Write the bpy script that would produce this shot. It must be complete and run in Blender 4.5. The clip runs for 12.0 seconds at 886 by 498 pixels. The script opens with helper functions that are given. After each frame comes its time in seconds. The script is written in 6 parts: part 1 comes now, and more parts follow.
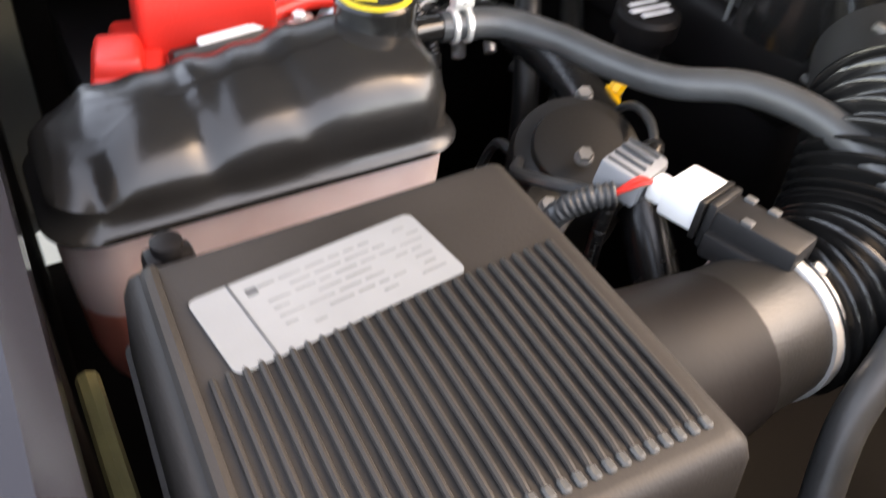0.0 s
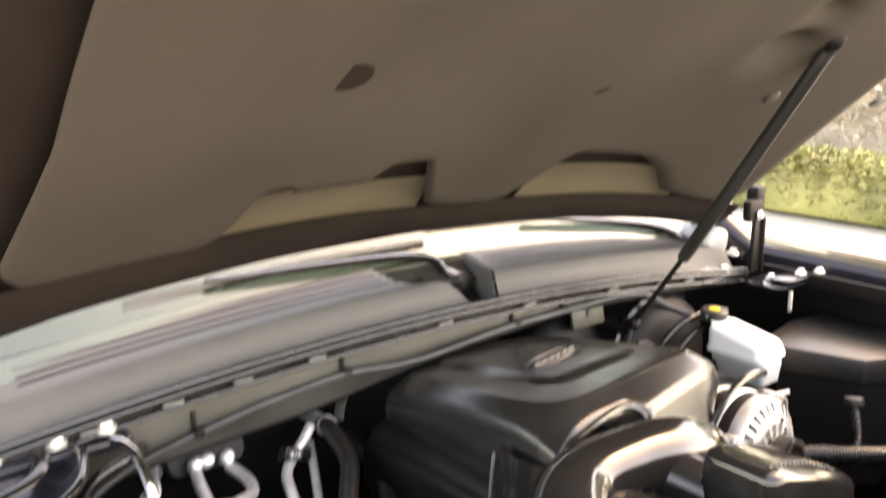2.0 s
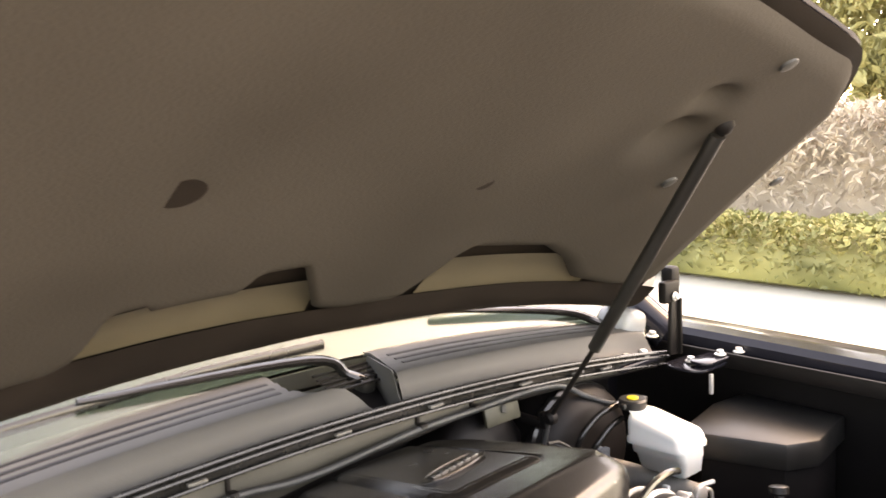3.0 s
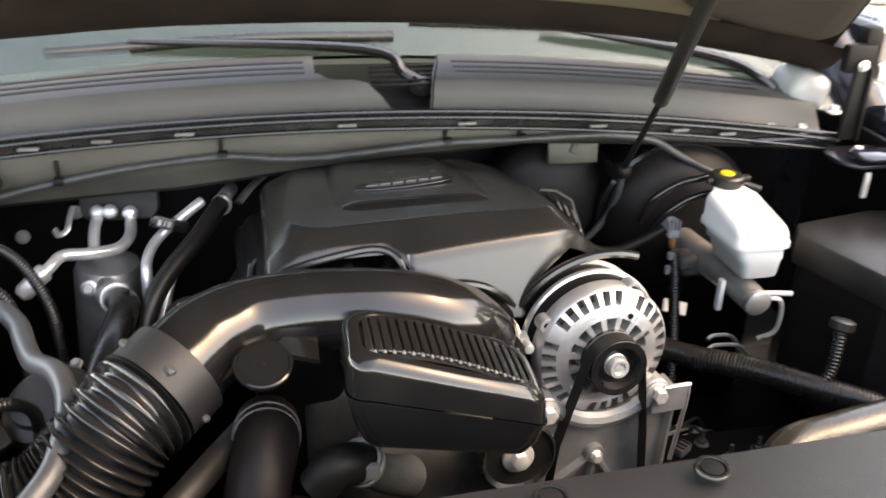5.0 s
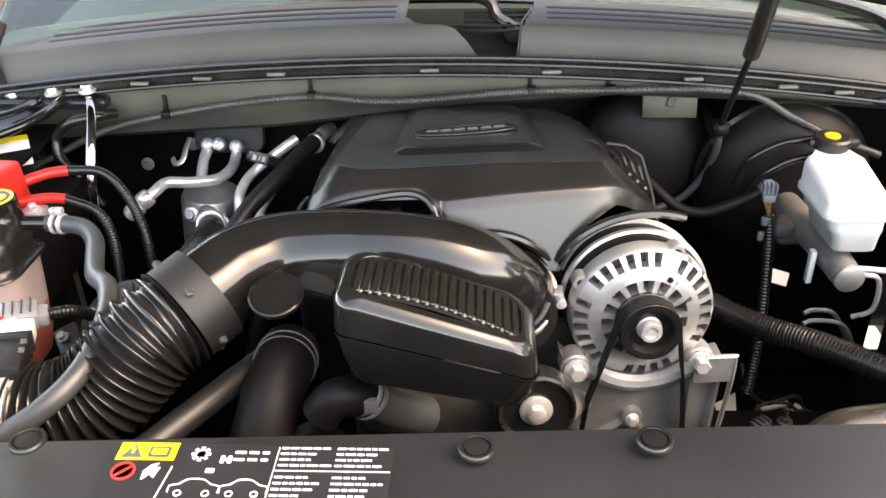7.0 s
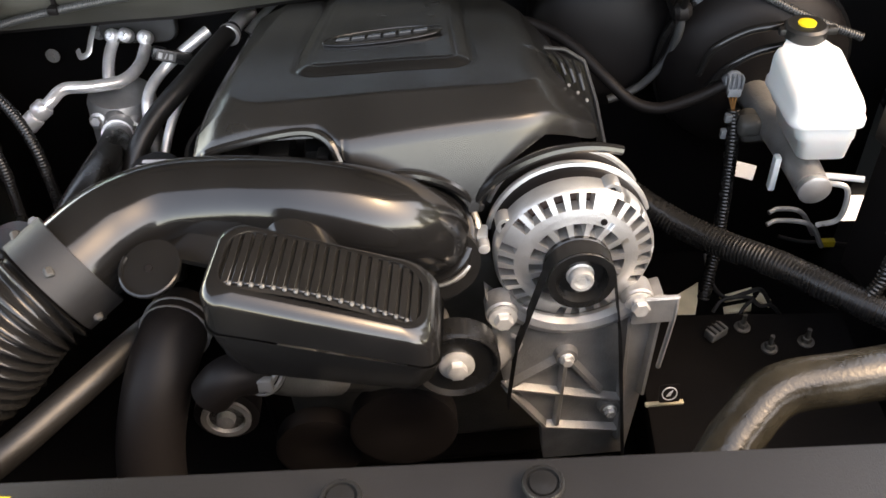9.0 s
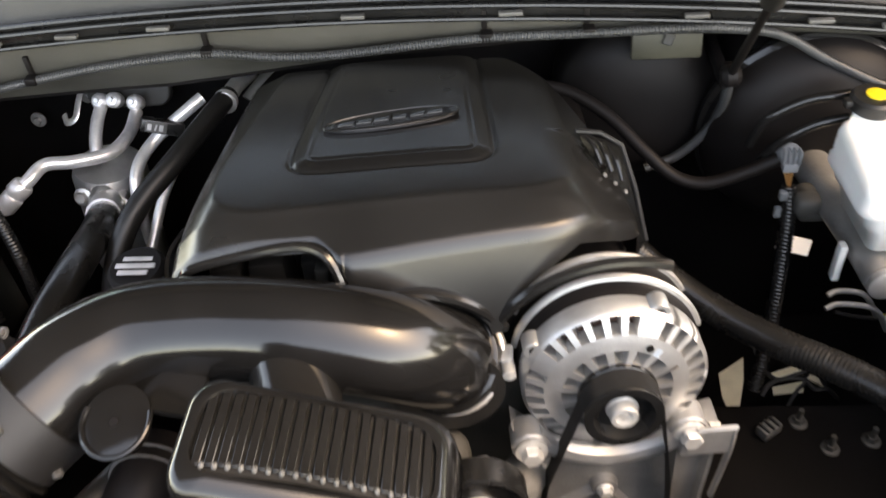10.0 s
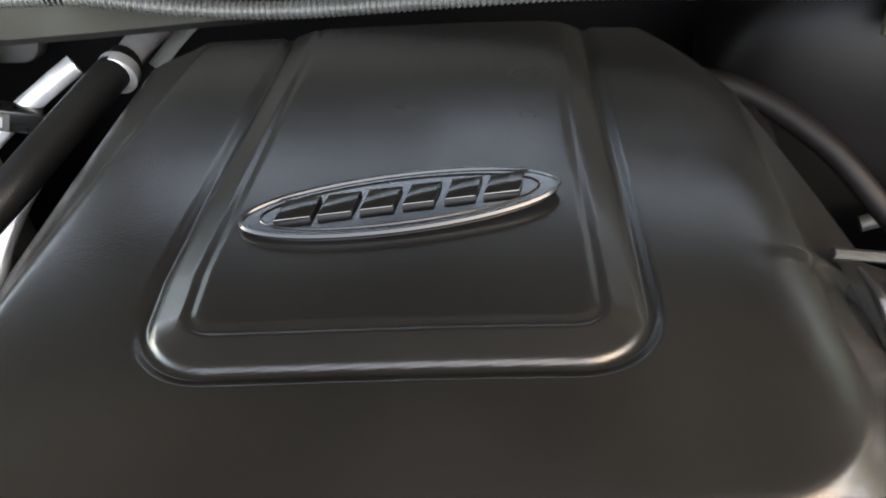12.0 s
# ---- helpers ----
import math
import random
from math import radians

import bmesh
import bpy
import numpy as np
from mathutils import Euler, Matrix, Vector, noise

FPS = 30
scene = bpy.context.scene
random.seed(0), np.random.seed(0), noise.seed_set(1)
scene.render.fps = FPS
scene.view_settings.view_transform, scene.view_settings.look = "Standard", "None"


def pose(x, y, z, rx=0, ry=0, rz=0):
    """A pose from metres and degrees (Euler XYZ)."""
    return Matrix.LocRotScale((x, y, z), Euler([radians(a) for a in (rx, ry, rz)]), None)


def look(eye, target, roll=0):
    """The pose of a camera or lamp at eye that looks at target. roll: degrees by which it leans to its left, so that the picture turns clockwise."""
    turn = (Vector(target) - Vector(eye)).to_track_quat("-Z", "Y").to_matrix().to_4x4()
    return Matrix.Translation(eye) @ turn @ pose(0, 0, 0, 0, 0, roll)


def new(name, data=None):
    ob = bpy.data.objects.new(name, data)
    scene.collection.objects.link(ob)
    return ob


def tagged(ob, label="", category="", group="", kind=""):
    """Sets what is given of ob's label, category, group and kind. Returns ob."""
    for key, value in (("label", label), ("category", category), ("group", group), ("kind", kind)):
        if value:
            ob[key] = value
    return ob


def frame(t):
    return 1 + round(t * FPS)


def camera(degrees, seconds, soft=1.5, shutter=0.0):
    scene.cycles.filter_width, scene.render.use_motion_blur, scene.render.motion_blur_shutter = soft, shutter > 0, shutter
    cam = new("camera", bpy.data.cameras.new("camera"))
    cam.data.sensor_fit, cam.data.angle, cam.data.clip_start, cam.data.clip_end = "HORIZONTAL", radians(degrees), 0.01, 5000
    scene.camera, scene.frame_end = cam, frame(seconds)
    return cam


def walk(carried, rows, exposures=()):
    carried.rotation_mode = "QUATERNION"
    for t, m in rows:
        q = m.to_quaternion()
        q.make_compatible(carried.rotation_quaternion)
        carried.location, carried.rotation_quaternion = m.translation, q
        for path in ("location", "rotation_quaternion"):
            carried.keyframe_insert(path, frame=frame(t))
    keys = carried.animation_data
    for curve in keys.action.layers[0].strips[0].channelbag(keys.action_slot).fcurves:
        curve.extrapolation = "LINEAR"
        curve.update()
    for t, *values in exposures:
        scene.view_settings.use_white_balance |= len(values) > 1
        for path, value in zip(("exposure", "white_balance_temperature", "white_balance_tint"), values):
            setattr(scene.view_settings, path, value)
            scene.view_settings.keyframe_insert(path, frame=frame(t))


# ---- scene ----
cam = camera(54.0, 12.0, soft=1.5, shutter=0.5)
PATH = [
    (0, (-0.8008, -0.336, 1.3483), (0.0829, 1.0808, -0.1446), 5.7),
    (0.5, (-0.8568, -0.3259, 1.3942), (0.3013, 1.0696, 0.0794), 5.8),
    (1, (-0.8949, -0.3528, 1.4413), (0.4267, 1.1155, 0.3851), 5.6),
    (1.5, (-0.9072, -0.3763, 1.5006), (0.4883, 1.1782, 0.6898), 4.4),
    (2, (-0.832, -0.583, 1.564), (0.4627, 1.1673, 1.0503), -1.1),
    (2.5, (-0.7903, -0.5518, 1.5685), (0.6433, 1.1407, 1.2551), -3.6),
    (3, (-0.7233, -0.5767, 1.5848), (0.7019, 1.1185, 1.2544), -2.9),
    (3.2, (-0.7014, -0.6134, 1.5867), (0.6906, 1.1007, 1.2118), -2.0),
    (4.8, (-0.2218, -0.7538, 1.5566), (0.3158, 1.1906, 0.5822), 2.0),
    (5, (-0.159, -0.7448, 1.5499), (0.2229, 1.2163, 0.5397), 1.3),
    (5.5, (-0.0213, -0.747, 1.5443), (-0.0347, 1.2141, 0.4613), -0.9),
    (6, (0.0134, -0.7549, 1.5466), (-0.1501, 1.1872, 0.4434), -1.6),
    (6.5, (0.0101, -0.7616, 1.551), (-0.1411, 1.1771, 0.4389), -1.9),
    (7, (0.0157, -0.7638, 1.5544), (-0.1042, 1.1659, 0.4243), -1.7),
    (7.5, (0.0437, -0.747, 1.5622), (-0.0851, 1.1525, 0.3818), -1.5),
    (7.7, (0.0538, -0.7302, 1.5678), (-0.0739, 1.1469, 0.3538), -1.5),
    (9.3, (0.1109, -0.5589, 1.6059), (-0.0336, 1.0662, 0.0715), -4.9),
    (9.5, (0.1142, -0.532, 1.6082), (-0.0493, 1.0987, 0.0805), -5.6),
    (10, (0.1008, -0.4368, 1.597), (-0.0795, 1.2118, 0.0917), -5.5),
    (10.5, (0.0784, -0.2901, 1.541), (-0.1154, 1.3462, 0.0234), -4.6),
    (11, (0.0683, -0.1422, 1.4805), (-0.1613, 1.4392, -0.0898), -5.1),
    (11.5, (0.0605, -0.037, 1.4245), (-0.1781, 1.4862, -0.2006), -5.3),
    (12, (0.0448, 0.0224, 1.3898), (-0.205, 1.4493, -0.3182), -5.6),
]
EXPOSURES = [(0, 4.45, 13770, 16), (0.5, 4.45, 13770, 16), (1, 4.55, 15390, 17), (1.5, 4.62, 15770, 18.5), (2, 4.62, 16800, 20), (2.5, 4.38, 17200, 21), (3.2, 4.32, 17200, 21), (4.8, 4.12, 13656, 15.0), (6, 4.34, 13083, 14.0), (7.7, 4.32, 13274, 14.5), (9.5, 4.0, 13370, 14.0), (11, 4.55, 14134, 14.5), (12, 4.93, 13752, 11.0)]
walk(cam, [(t, look(eye, target, roll)) for t, eye, target, roll in PATH], EXPOSURES)

# ---- world and sun ----
SUN_EL, SUN_AZ = radians(50), radians(106)  # azimuth from +y towards +x
world = bpy.data.worlds.new("world")
scene.world = world
world.use_nodes = True
wt = world.node_tree
sky = wt.nodes.new("ShaderNodeTexSky")
sky.sky_type, sky.sun_disc = "NISHITA", False
sky.sun_elevation, sky.sun_rotation = SUN_EL, SUN_AZ
sky.air_density, sky.dust_density, sky.ozone_density = 0.6, 0.7, 1.0
wt.links.new(sky.outputs[0], wt.nodes["Background"].inputs[0])
wt.nodes["Background"].inputs[1].default_value = 0.15
sun_data = bpy.data.lights.new("sun", "SUN")
sun_data.energy, sun_data.angle, sun_data.color = 0.03, radians(12), (1.0, 0.98, 0.95)
sun = new("sun", sun_data)
sun_way = Vector((math.sin(SUN_AZ) * math.cos(SUN_EL), math.cos(SUN_AZ) * math.cos(SUN_EL), math.sin(SUN_EL)))
sun.matrix_world = look(sun_way * 20, (0, 0, 0))


# ---- materials ----
def mat(name, color, rough=0.5, metal=0.0, var=0.25, scale=40.0, bump=0.1, fine=900.0, coat=0.0, spots=0.0, spec=0.5, color2=None, alpha=1.0, trans=0.0, sub=0.0):
    m = bpy.data.materials.new(name)
    m.use_nodes = True
    nt = m.node_tree
    b = nt.nodes["Principled BSDF"]
    co = nt.nodes.new("ShaderNodeTexCoord")
    n1 = nt.nodes.new("ShaderNodeTexNoise")
    n1.inputs["Scale"].default_value, n1.inputs["Detail"].default_value = scale, 6
    n2 = nt.nodes.new("ShaderNodeTexNoise")
    n2.inputs["Scale"].default_value, n2.inputs["Detail"].default_value = fine, 3
    for n in (n1, n2):
        nt.links.new(co.outputs["Object"], n.inputs["Vector"])
    ramp = nt.nodes.new("ShaderNodeValToRGB")
    c2 = color2 or tuple(min(1, c * (1 + var)) for c in color)
    ramp.color_ramp.elements[0].position, ramp.color_ramp.elements[1].position = 0.32, 0.68
    ramp.color_ramp.elements[0].color = (*[c * (1 - var) for c in color], 1)
    ramp.color_ramp.elements[1].color = (*c2, 1)
    nt.links.new(n1.outputs["Fac"], ramp.inputs[0])
    nt.links.new(ramp.outputs[0], b.inputs["Base Color"])
    rr = nt.nodes.new("ShaderNodeMapRange")
    rr.inputs["To Min"].default_value, rr.inputs["To Max"].default_value = max(0.02, rough * 0.75), min(1, rough * 1.25)
    nt.links.new(n1.outputs["Fac"], rr.inputs["Value"])
    nt.links.new(rr.outputs[0], b.inputs["Roughness"])
    b.inputs["Metallic"].default_value = metal
    b.inputs["Coat Weight"].default_value = coat
    b.inputs["Coat Roughness"].default_value = 0.08
    b.inputs["Specular IOR Level"].default_value = spec
    b.inputs["Transmission Weight"].default_value = trans
    b.inputs["Subsurface Weight"].default_value = sub
    b.inputs["Subsurface Radius"].default_value = (0.02, 0.01, 0.008)
    if bump:
        bp = nt.nodes.new("ShaderNodeBump")
        bp.inputs["Strength"].default_value, bp.inputs["Distance"].default_value = bump, 0.001
        nt.links.new(n2.outputs["Fac"], bp.inputs["Height"])
        nt.links.new(bp.outputs[0], b.inputs["Normal"])
    return m


M_SATIN = mat("satin_black_plastic", (0.0095, 0.0092, 0.009), 0.16, bump=0.05, fine=700, scale=9, spec=0.5)
M_COVER = mat("moulded_cover_plastic", (0.0095, 0.0092, 0.009), 0.25, bump=0.06, fine=700, scale=9, spec=0.5)
M_GLOSS = mat("glossy_black_plastic", (0.008, 0.0078, 0.0078), 0.135, bump=0.03, fine=300, scale=12)
M_DULL = mat("dull_black_plastic", (0.010, 0.0095, 0.009), 0.42, bump=0.2, fine=500, scale=14)
M_RUBBER = mat("black_rubber", (0.009, 0.009, 0.009), 0.27, bump=0.1, fine=400, scale=25)
M_GREYHOSE = mat("grey_rubber_hose", (0.04, 0.042, 0.043), 0.38, bump=0.15, fine=400, scale=25)
M_BELT = mat("belt_rubber", (0.012, 0.012, 0.012), 0.65, bump=0.2, fine=600)
M_BAY = mat("black_painted_steel", (0.0065, 0.0055, 0.0055), 0.5, bump=0.08, fine=250, scale=6, spec=0.16)
M_PAINT = mat("black_car_paint", (0.012, 0.012, 0.016), 0.13, coat=0.0, bump=0.0, scale=5, spec=0.3)
M_COWL = mat("grey_cowl_plastic", (0.038, 0.038, 0.0368), 0.6, bump=0.3, fine=600, scale=10, var=0.12)
M_BAND = mat("primed_steel_band", (0.048, 0.046, 0.039), 0.5, bump=0.15, fine=300, scale=8)
M_SHROUD = mat("charcoal_shroud_plastic", (0.0115, 0.0115, 0.012), 0.5, bump=0.25, fine=900, scale=7, var=0.12, spec=0.35)
M_ALU = mat("cast_aluminium", (0.57, 0.57, 0.56), 0.40, metal=0.85, bump=0.4, fine=500, scale=30, var=0.15)
M_ALUDARK = mat("dull_cast_aluminium", (0.31, 0.305, 0.295), 0.48, metal=0.7, bump=0.6, fine=350, scale=25, var=0.2)
M_DIRTY = mat("grimy_cast_metal", (0.065, 0.063, 0.058), 0.6, metal=0.3, bump=0.5, fine=300, scale=25, var=0.3)
M_STEEL = mat("zinc_steel", (0.66, 0.65, 0.62), 0.3, metal=0.6, bump=0.1, scale=60, var=0.15)
M_TUBE = mat("brushed_aluminium_tube", (0.8, 0.8, 0.8), 0.33, metal=0.65, bump=0.1, scale=50, var=0.12)
M_RED = mat("red_plastic", (0.65, 0.028, 0.02), 0.4, bump=0.15, fine=500, scale=12, var=0.1)
M_WHITE = mat("white_plastic", (0.75, 0.75, 0.73), 0.4, bump=0.05, scale=15, var=0.06)
M_RESERV = mat("translucent_white_plastic", (0.58, 0.59, 0.575), 0.42, bump=0.05, scale=10, var=0.05, sub=0.3)
M_PINK = mat("coolant_tinted_plastic", (0.50, 0.36, 0.34), 0.4, bump=0.1, scale=7, var=0.2, color2=(0.62, 0.52, 0.50), sub=0.2)
M_COOL = mat("coolant_red_plastic", (0.40, 0.12, 0.09), 0.4, bump=0.1, scale=9, var=0.25, sub=0.2)
M_YELLOW = mat("yellow_plastic", (0.60, 0.43, 0.03), 0.4, bump=0.1, scale=20, var=0.08)
M_ORANGE = mat("amber_yellow_plastic", (0.75, 0.40, 0.02), 0.4, bump=0.1, scale=20, var=0.08)
M_LABEL = mat("silver_label", (0.16, 0.17, 0.175), 0.45, bump=0.05, scale=25, var=0.08)
M_LABELINK = mat("faded_print", (0.11, 0.115, 0.12), 0.5, bump=0)
M_INK = mat("dark_print", (0.06, 0.065, 0.07), 0.5, bump=0)
M_PRINT = mat("white_print", (0.5, 0.5, 0.5), 0.5, bump=0)
M_SIGNRED = mat("red_print", (0.6, 0.03, 0.03), 0.5, bump=0)
M_LINER = mat("hood_liner_felt", (0.046, 0.0395, 0.033), 0.9, bump=0.5, fine=250, scale=5, var=0.12, spec=0.2)
M_HOODPALE = mat("hood_pocket_paint", (0.10, 0.083, 0.056), 0.5, bump=0.1, scale=6, var=0.2)
M_AIRLID = mat("airbox_lid_plastic", (0.016, 0.0135, 0.012), 0.6, bump=0.2, spec=0.35, fine=700, scale=9)
M_GROUND = mat("driveway_concrete", (0.52, 0.48, 0.42), 0.85, bump=0.5, fine=60, scale=0.7, var=0.12)
M_HEDGE = mat("hedge_leaves", (0.13, 0.14, 0.04), 0.6, bump=0, scale=1.2, var=0.35, color2=(0.27, 0.25, 0.09))
M_TREE = mat("tree_leaves", (0.24, 0.23, 0.09), 0.6, bump=0, scale=1.0, var=0.3, color2=(0.38, 0.34, 0.15))
M_EMBLEM = mat("dark_chrome_emblem", (0.14, 0.14, 0.145), 0.2, metal=1.0, bump=0, scale=20)
# black steel taken near zero: the closed-in bay's shade is in its colour
M_DEEP = mat("shade_black_steel", (0.0042, 0.0036, 0.0036), 0.7, bump=0.15, fine=120, scale=9, spec=0.12, var=0.4)
M_CLIP = mat("grey_clip_plastic", (0.085, 0.085, 0.083), 0.5, bump=0.1, scale=20)
M_PLATE = mat("olive_primer", (0.044, 0.042, 0.028), 0.5, bump=0.1, scale=18, var=0.4)
M_BRUSH = mat("dry_brush", (0.40, 0.33, 0.26), 0.8, bump=0, scale=2, var=0.3)
M_INTERIOR = mat("cabin_trim", (0.015, 0.017, 0.016), 0.7, bump=0.1, scale=4)
M_GOLD = mat("worn_rubber_hose", (0.026, 0.023, 0.017), 0.2, bump=0.4, fine=260, scale=30, var=0.4)
M_COPPER = mat("bare_copper_wire", (0.60, 0.30, 0.12), 0.35, metal=0.8, bump=0, scale=40)
# paler than M_GROUND: sunlight on the driveway is put into this colour
M_PATCH = mat("sunlit_ground_tan", (0.72, 0.65, 0.47), 0.7, bump=0.1, scale=15, var=0.2)
M_TAN = mat("tan_paper", (0.33, 0.29, 0.19), 0.7, bump=0.1)
M_RAIL = mat("hood_rail_rubber", (0.016, 0.012, 0.010), 0.75, bump=0.2, scale=8, spec=0.1)
M_TANK = mat("tank_plastic", (0.012, 0.0115, 0.011), 0.24, bump=0.08, fine=500, scale=14)
M_WINDING = mat("varnished_winding", (0.045, 0.022, 0.016), 0.5, bump=0.5, fine=500, scale=60)
M_CHROME = mat("chrome", (0.30, 0.30, 0.30), 0.08, metal=1.0, bump=0, scale=8, var=0.05)
M_OLIVE = mat("olive_rubber", (0.10, 0.085, 0.03), 0.7, bump=0.1)
M_TRANSLAMP = mat("frosted_plastic", (0.22, 0.23, 0.24), 0.25, bump=0.05, scale=10)


def glass_material():
    m = bpy.data.materials.new("tinted_glass")
    m.use_nodes = True
    b = m.node_tree.nodes["Principled BSDF"]
    b.inputs["Base Color"].default_value = (0.62, 0.80, 0.72, 1)
    b.inputs["Roughness"].default_value = 0.03
    b.inputs["Transmission Weight"].default_value = 1.0
    b.inputs["IOR"].default_value = 1.45
    return m


M_GLASS = glass_material()


# ---- mesh helpers ----
def thing(name, loc, label, category, group="", kind=""):
    ob = new(name)
    ob.location = loc
    return tagged(ob, label, category, group, kind)


def root_of(ob):
    while ob.parent:
        ob = ob.parent
    return ob


def part(name, bm, material, parent=None, label="", sharp=38):
    """One mesh object, from a bmesh in world coordinates, under a thing or a part."""
    if parent is not None:
        off = root_of(parent).location
        for v in bm.verts:
            v.co -= off
    me = bpy.data.meshes.new(name)
    bmesh.ops.recalc_face_normals(bm, faces=bm.faces)
    bm.to_mesh(me)
    bm.free()
    for p in me.polygons:
        p.use_smooth = True
    me.set_sharp_from_angle(angle=radians(sharp))
    me.materials.append(material)
    ob = new(name, me)
    ob.parent = parent
    if label:
        ob["label"] = label
    return ob


def solo(name, bm, material, label, category, kind="", group=""):
    return tagged(part(name, bm, material), label, category, group, kind)


def join(*bms):
    out = bms[0]
    for b in bms[1:]:
        me = bpy.data.meshes.new("tmp")
        b.to_mesh(me)
        b.free()
        out.from_mesh(me)
        bpy.data.meshes.remove(me)
    return out


def moved(bm, m):
    bmesh.ops.transform(bm, matrix=m, verts=bm.verts)
    return bm


def rbox(c, s, bevel=0.003, seg=2, rot=(0, 0, 0), taper=1.0):
    bm = bmesh.new()
    bmesh.ops.create_cube(bm, size=1)
    for v in bm.verts:
        k = taper if v.co.z > 0 else 1
        v.co = Vector((v.co.x * s[0] * k, v.co.y * s[1] * k, v.co.z * s[2]))
    if bevel:
        bmesh.ops.bevel(bm, geom=bm.edges[:], offset=bevel, segments=seg, affect="EDGES", profile=0.5)
    return moved(bm, pose(*c, *rot))


def frame_axes(d):
    d = Vector(d).normalized()
    a = Vector((0, 0, 1)) if abs(d.z) < 0.9 else Vector((1, 0, 0))
    x = d.cross(a).normalized()
    return x, d.cross(x).normalized(), d


def lathe(profile, origin, axis, n=32, close=True):
    """profile: (radius, height) along axis."""
    x, y, d = frame_axes(axis)
    o = Vector(origin)
    bm = bmesh.new()
    rings = []
    for r, h in profile:
        rings.append([bm.verts.new(o + d * h + (x * math.cos(t) + y * math.sin(t)) * r) for t in [math.tau * k / n for k in range(n)]])
    for a, b in zip(rings, rings[1:]):
        for k in range(n):
            bm.faces.new((a[k], a[(k + 1) % n], b[(k + 1) % n], b[k]))
    if close:
        for ring in (rings[0], rings[-1]):
            bm.faces.new(ring)
    return bm


def smooth_path(pts, sub=8):
    p = [Vector(q) for q in pts]
    p = [2 * p[0] - p[1]] + p + [2 * p[-1] - p[-2]]
    out = []
    for i in range(1, len(p) - 2):
        for k in range(sub):
            t = k / sub
            a, b, c, d = p[i - 1], p[i], p[i + 1], p[i + 2]
            out.append(0.5 * (2 * b + (c - a) * t + (2 * a - 5 * b + 4 * c - d) * t * t + (3 * b - a - 3 * c + d) * t ** 3))
    out.append(p[-2])
    return out


def tube(pts, r, n=14, sub=8, ridge=None, flat=1.0):
    """A round tube through pts; r one radius or one for each point; ridge: (pitch, depth) of corrugation; flat squeezes it."""
    path = smooth_path(pts, sub)
    rs = [r] * len(pts) if isinstance(r, (int, float)) else list(r)
    rad = [rs[min(i // sub, len(rs) - 1)] + (rs[min(i // sub + 1, len(rs) - 1)] - rs[min(i // sub, len(rs) - 1)]) * (i % sub) / sub for i in range(len(path))]
    if ridge:
        pitch, depth = ridge
        length = [0.0]
        for a, b in zip(path, path[1:]):
            length.append(length[-1] + (b - a).length)
        count = int(length[-1] / pitch * 4) + 1
        at = np.linspace(0, length[-1], count)
        xyz = np.array(path)
        fine = np.stack([np.interp(at, length, xyz[:, k]) for k in range(3)], 1)
        rad = [float(np.interp(s, length, rad)) + (0, depth, depth, 0)[i % 4] for i, s in enumerate(at)]
        path = [Vector(q) for q in fine]
    bm = bmesh.new()
    rings, side = [], None
    for i, q in enumerate(path):
        d = (path[min(i + 1, len(path) - 1)] - path[max(i - 1, 0)]).normalized()
        if side is None:
            side = frame_axes(d)[0]
        side = (side - d * side.dot(d)).normalized()
        up = d.cross(side)
        rings.append([bm.verts.new(q + (side * math.cos(t) + up * math.sin(t) * flat) * rad[i]) for t in [math.tau * k / n for k in range(n)]])
    for a, b in zip(rings, rings[1:]):
        for k in range(n):
            bm.faces.new((a[k], a[(k + 1) % n], b[(k + 1) % n], b[k]))
    bm.faces.new(rings[0])
    bm.faces.new(rings[-1])
    return bm


def surface(f, us, vs, thick=0.0, down=(0, 0, -1)):
    """A sheet through f(u, v); thick gives it a back and edges."""
    bm = bmesh.new()
    g = [[bm.verts.new(f(u, v)) for v in vs] for u in us]
    for i in range(len(us) - 1):
        for j in range(len(vs) - 1):
            bm.faces.new((g[i][j], g[i + 1][j], g[i + 1][j + 1], g[i][j + 1]))
    if thick:
        off = Vector(down) * thick
        b = [[bm.verts.new(v.co + off) for v in row] for row in g]
        nu, nv = len(us), len(vs)
        for i in range(nu - 1):
            for j in range(nv - 1):
                bm.faces.new((b[i][j], b[i][j + 1], b[i + 1][j + 1], b[i + 1][j]))
        for i in range(nu - 1):
            for j in (0, nv - 1):
                bm.faces.new((g[i][j], g[i + 1][j], b[i + 1][j], b[i][j]))
        for j in range(nv - 1):
            for i in (0, nu - 1):
                bm.faces.new((g[i][j], g[i][j + 1], b[i][j + 1], b[i][j]))
    return bm


def prism(outline, depth, m=Matrix(), bevel=0.0, seg=2):
    """An outline in x, y drawn out along z by depth, placed by m."""
    bm = bmesh.new()
    vs = [bm.verts.new((x, y, 0)) for x, y in outline]
    face = bm.faces.new(vs)
    ext = bmesh.ops.extrude_face_region(bm, geom=[face])
    top = [e for e in ext["geom"] if isinstance(e, bmesh.types.BMVert)]
    bmesh.ops.translate(bm, vec=(0, 0, depth), verts=top)
    if bevel:
        flat = [e for e in bm.edges if abs(e.verts[0].co.z - e.verts[1].co.z) < 1e-6]
        bmesh.ops.bevel(bm, geom=flat, offset=bevel, segments=seg, affect="EDGES", profile=0.5)
    return moved(bm, m)


def arc(cx, cy, r, a0, a1, n=12):
    return [(cx + r * math.cos(radians(a0 + (a1 - a0) * k / n)), cy + r * math.sin(radians(a0 + (a1 - a0) * k / n))) for k in range(n + 1)]


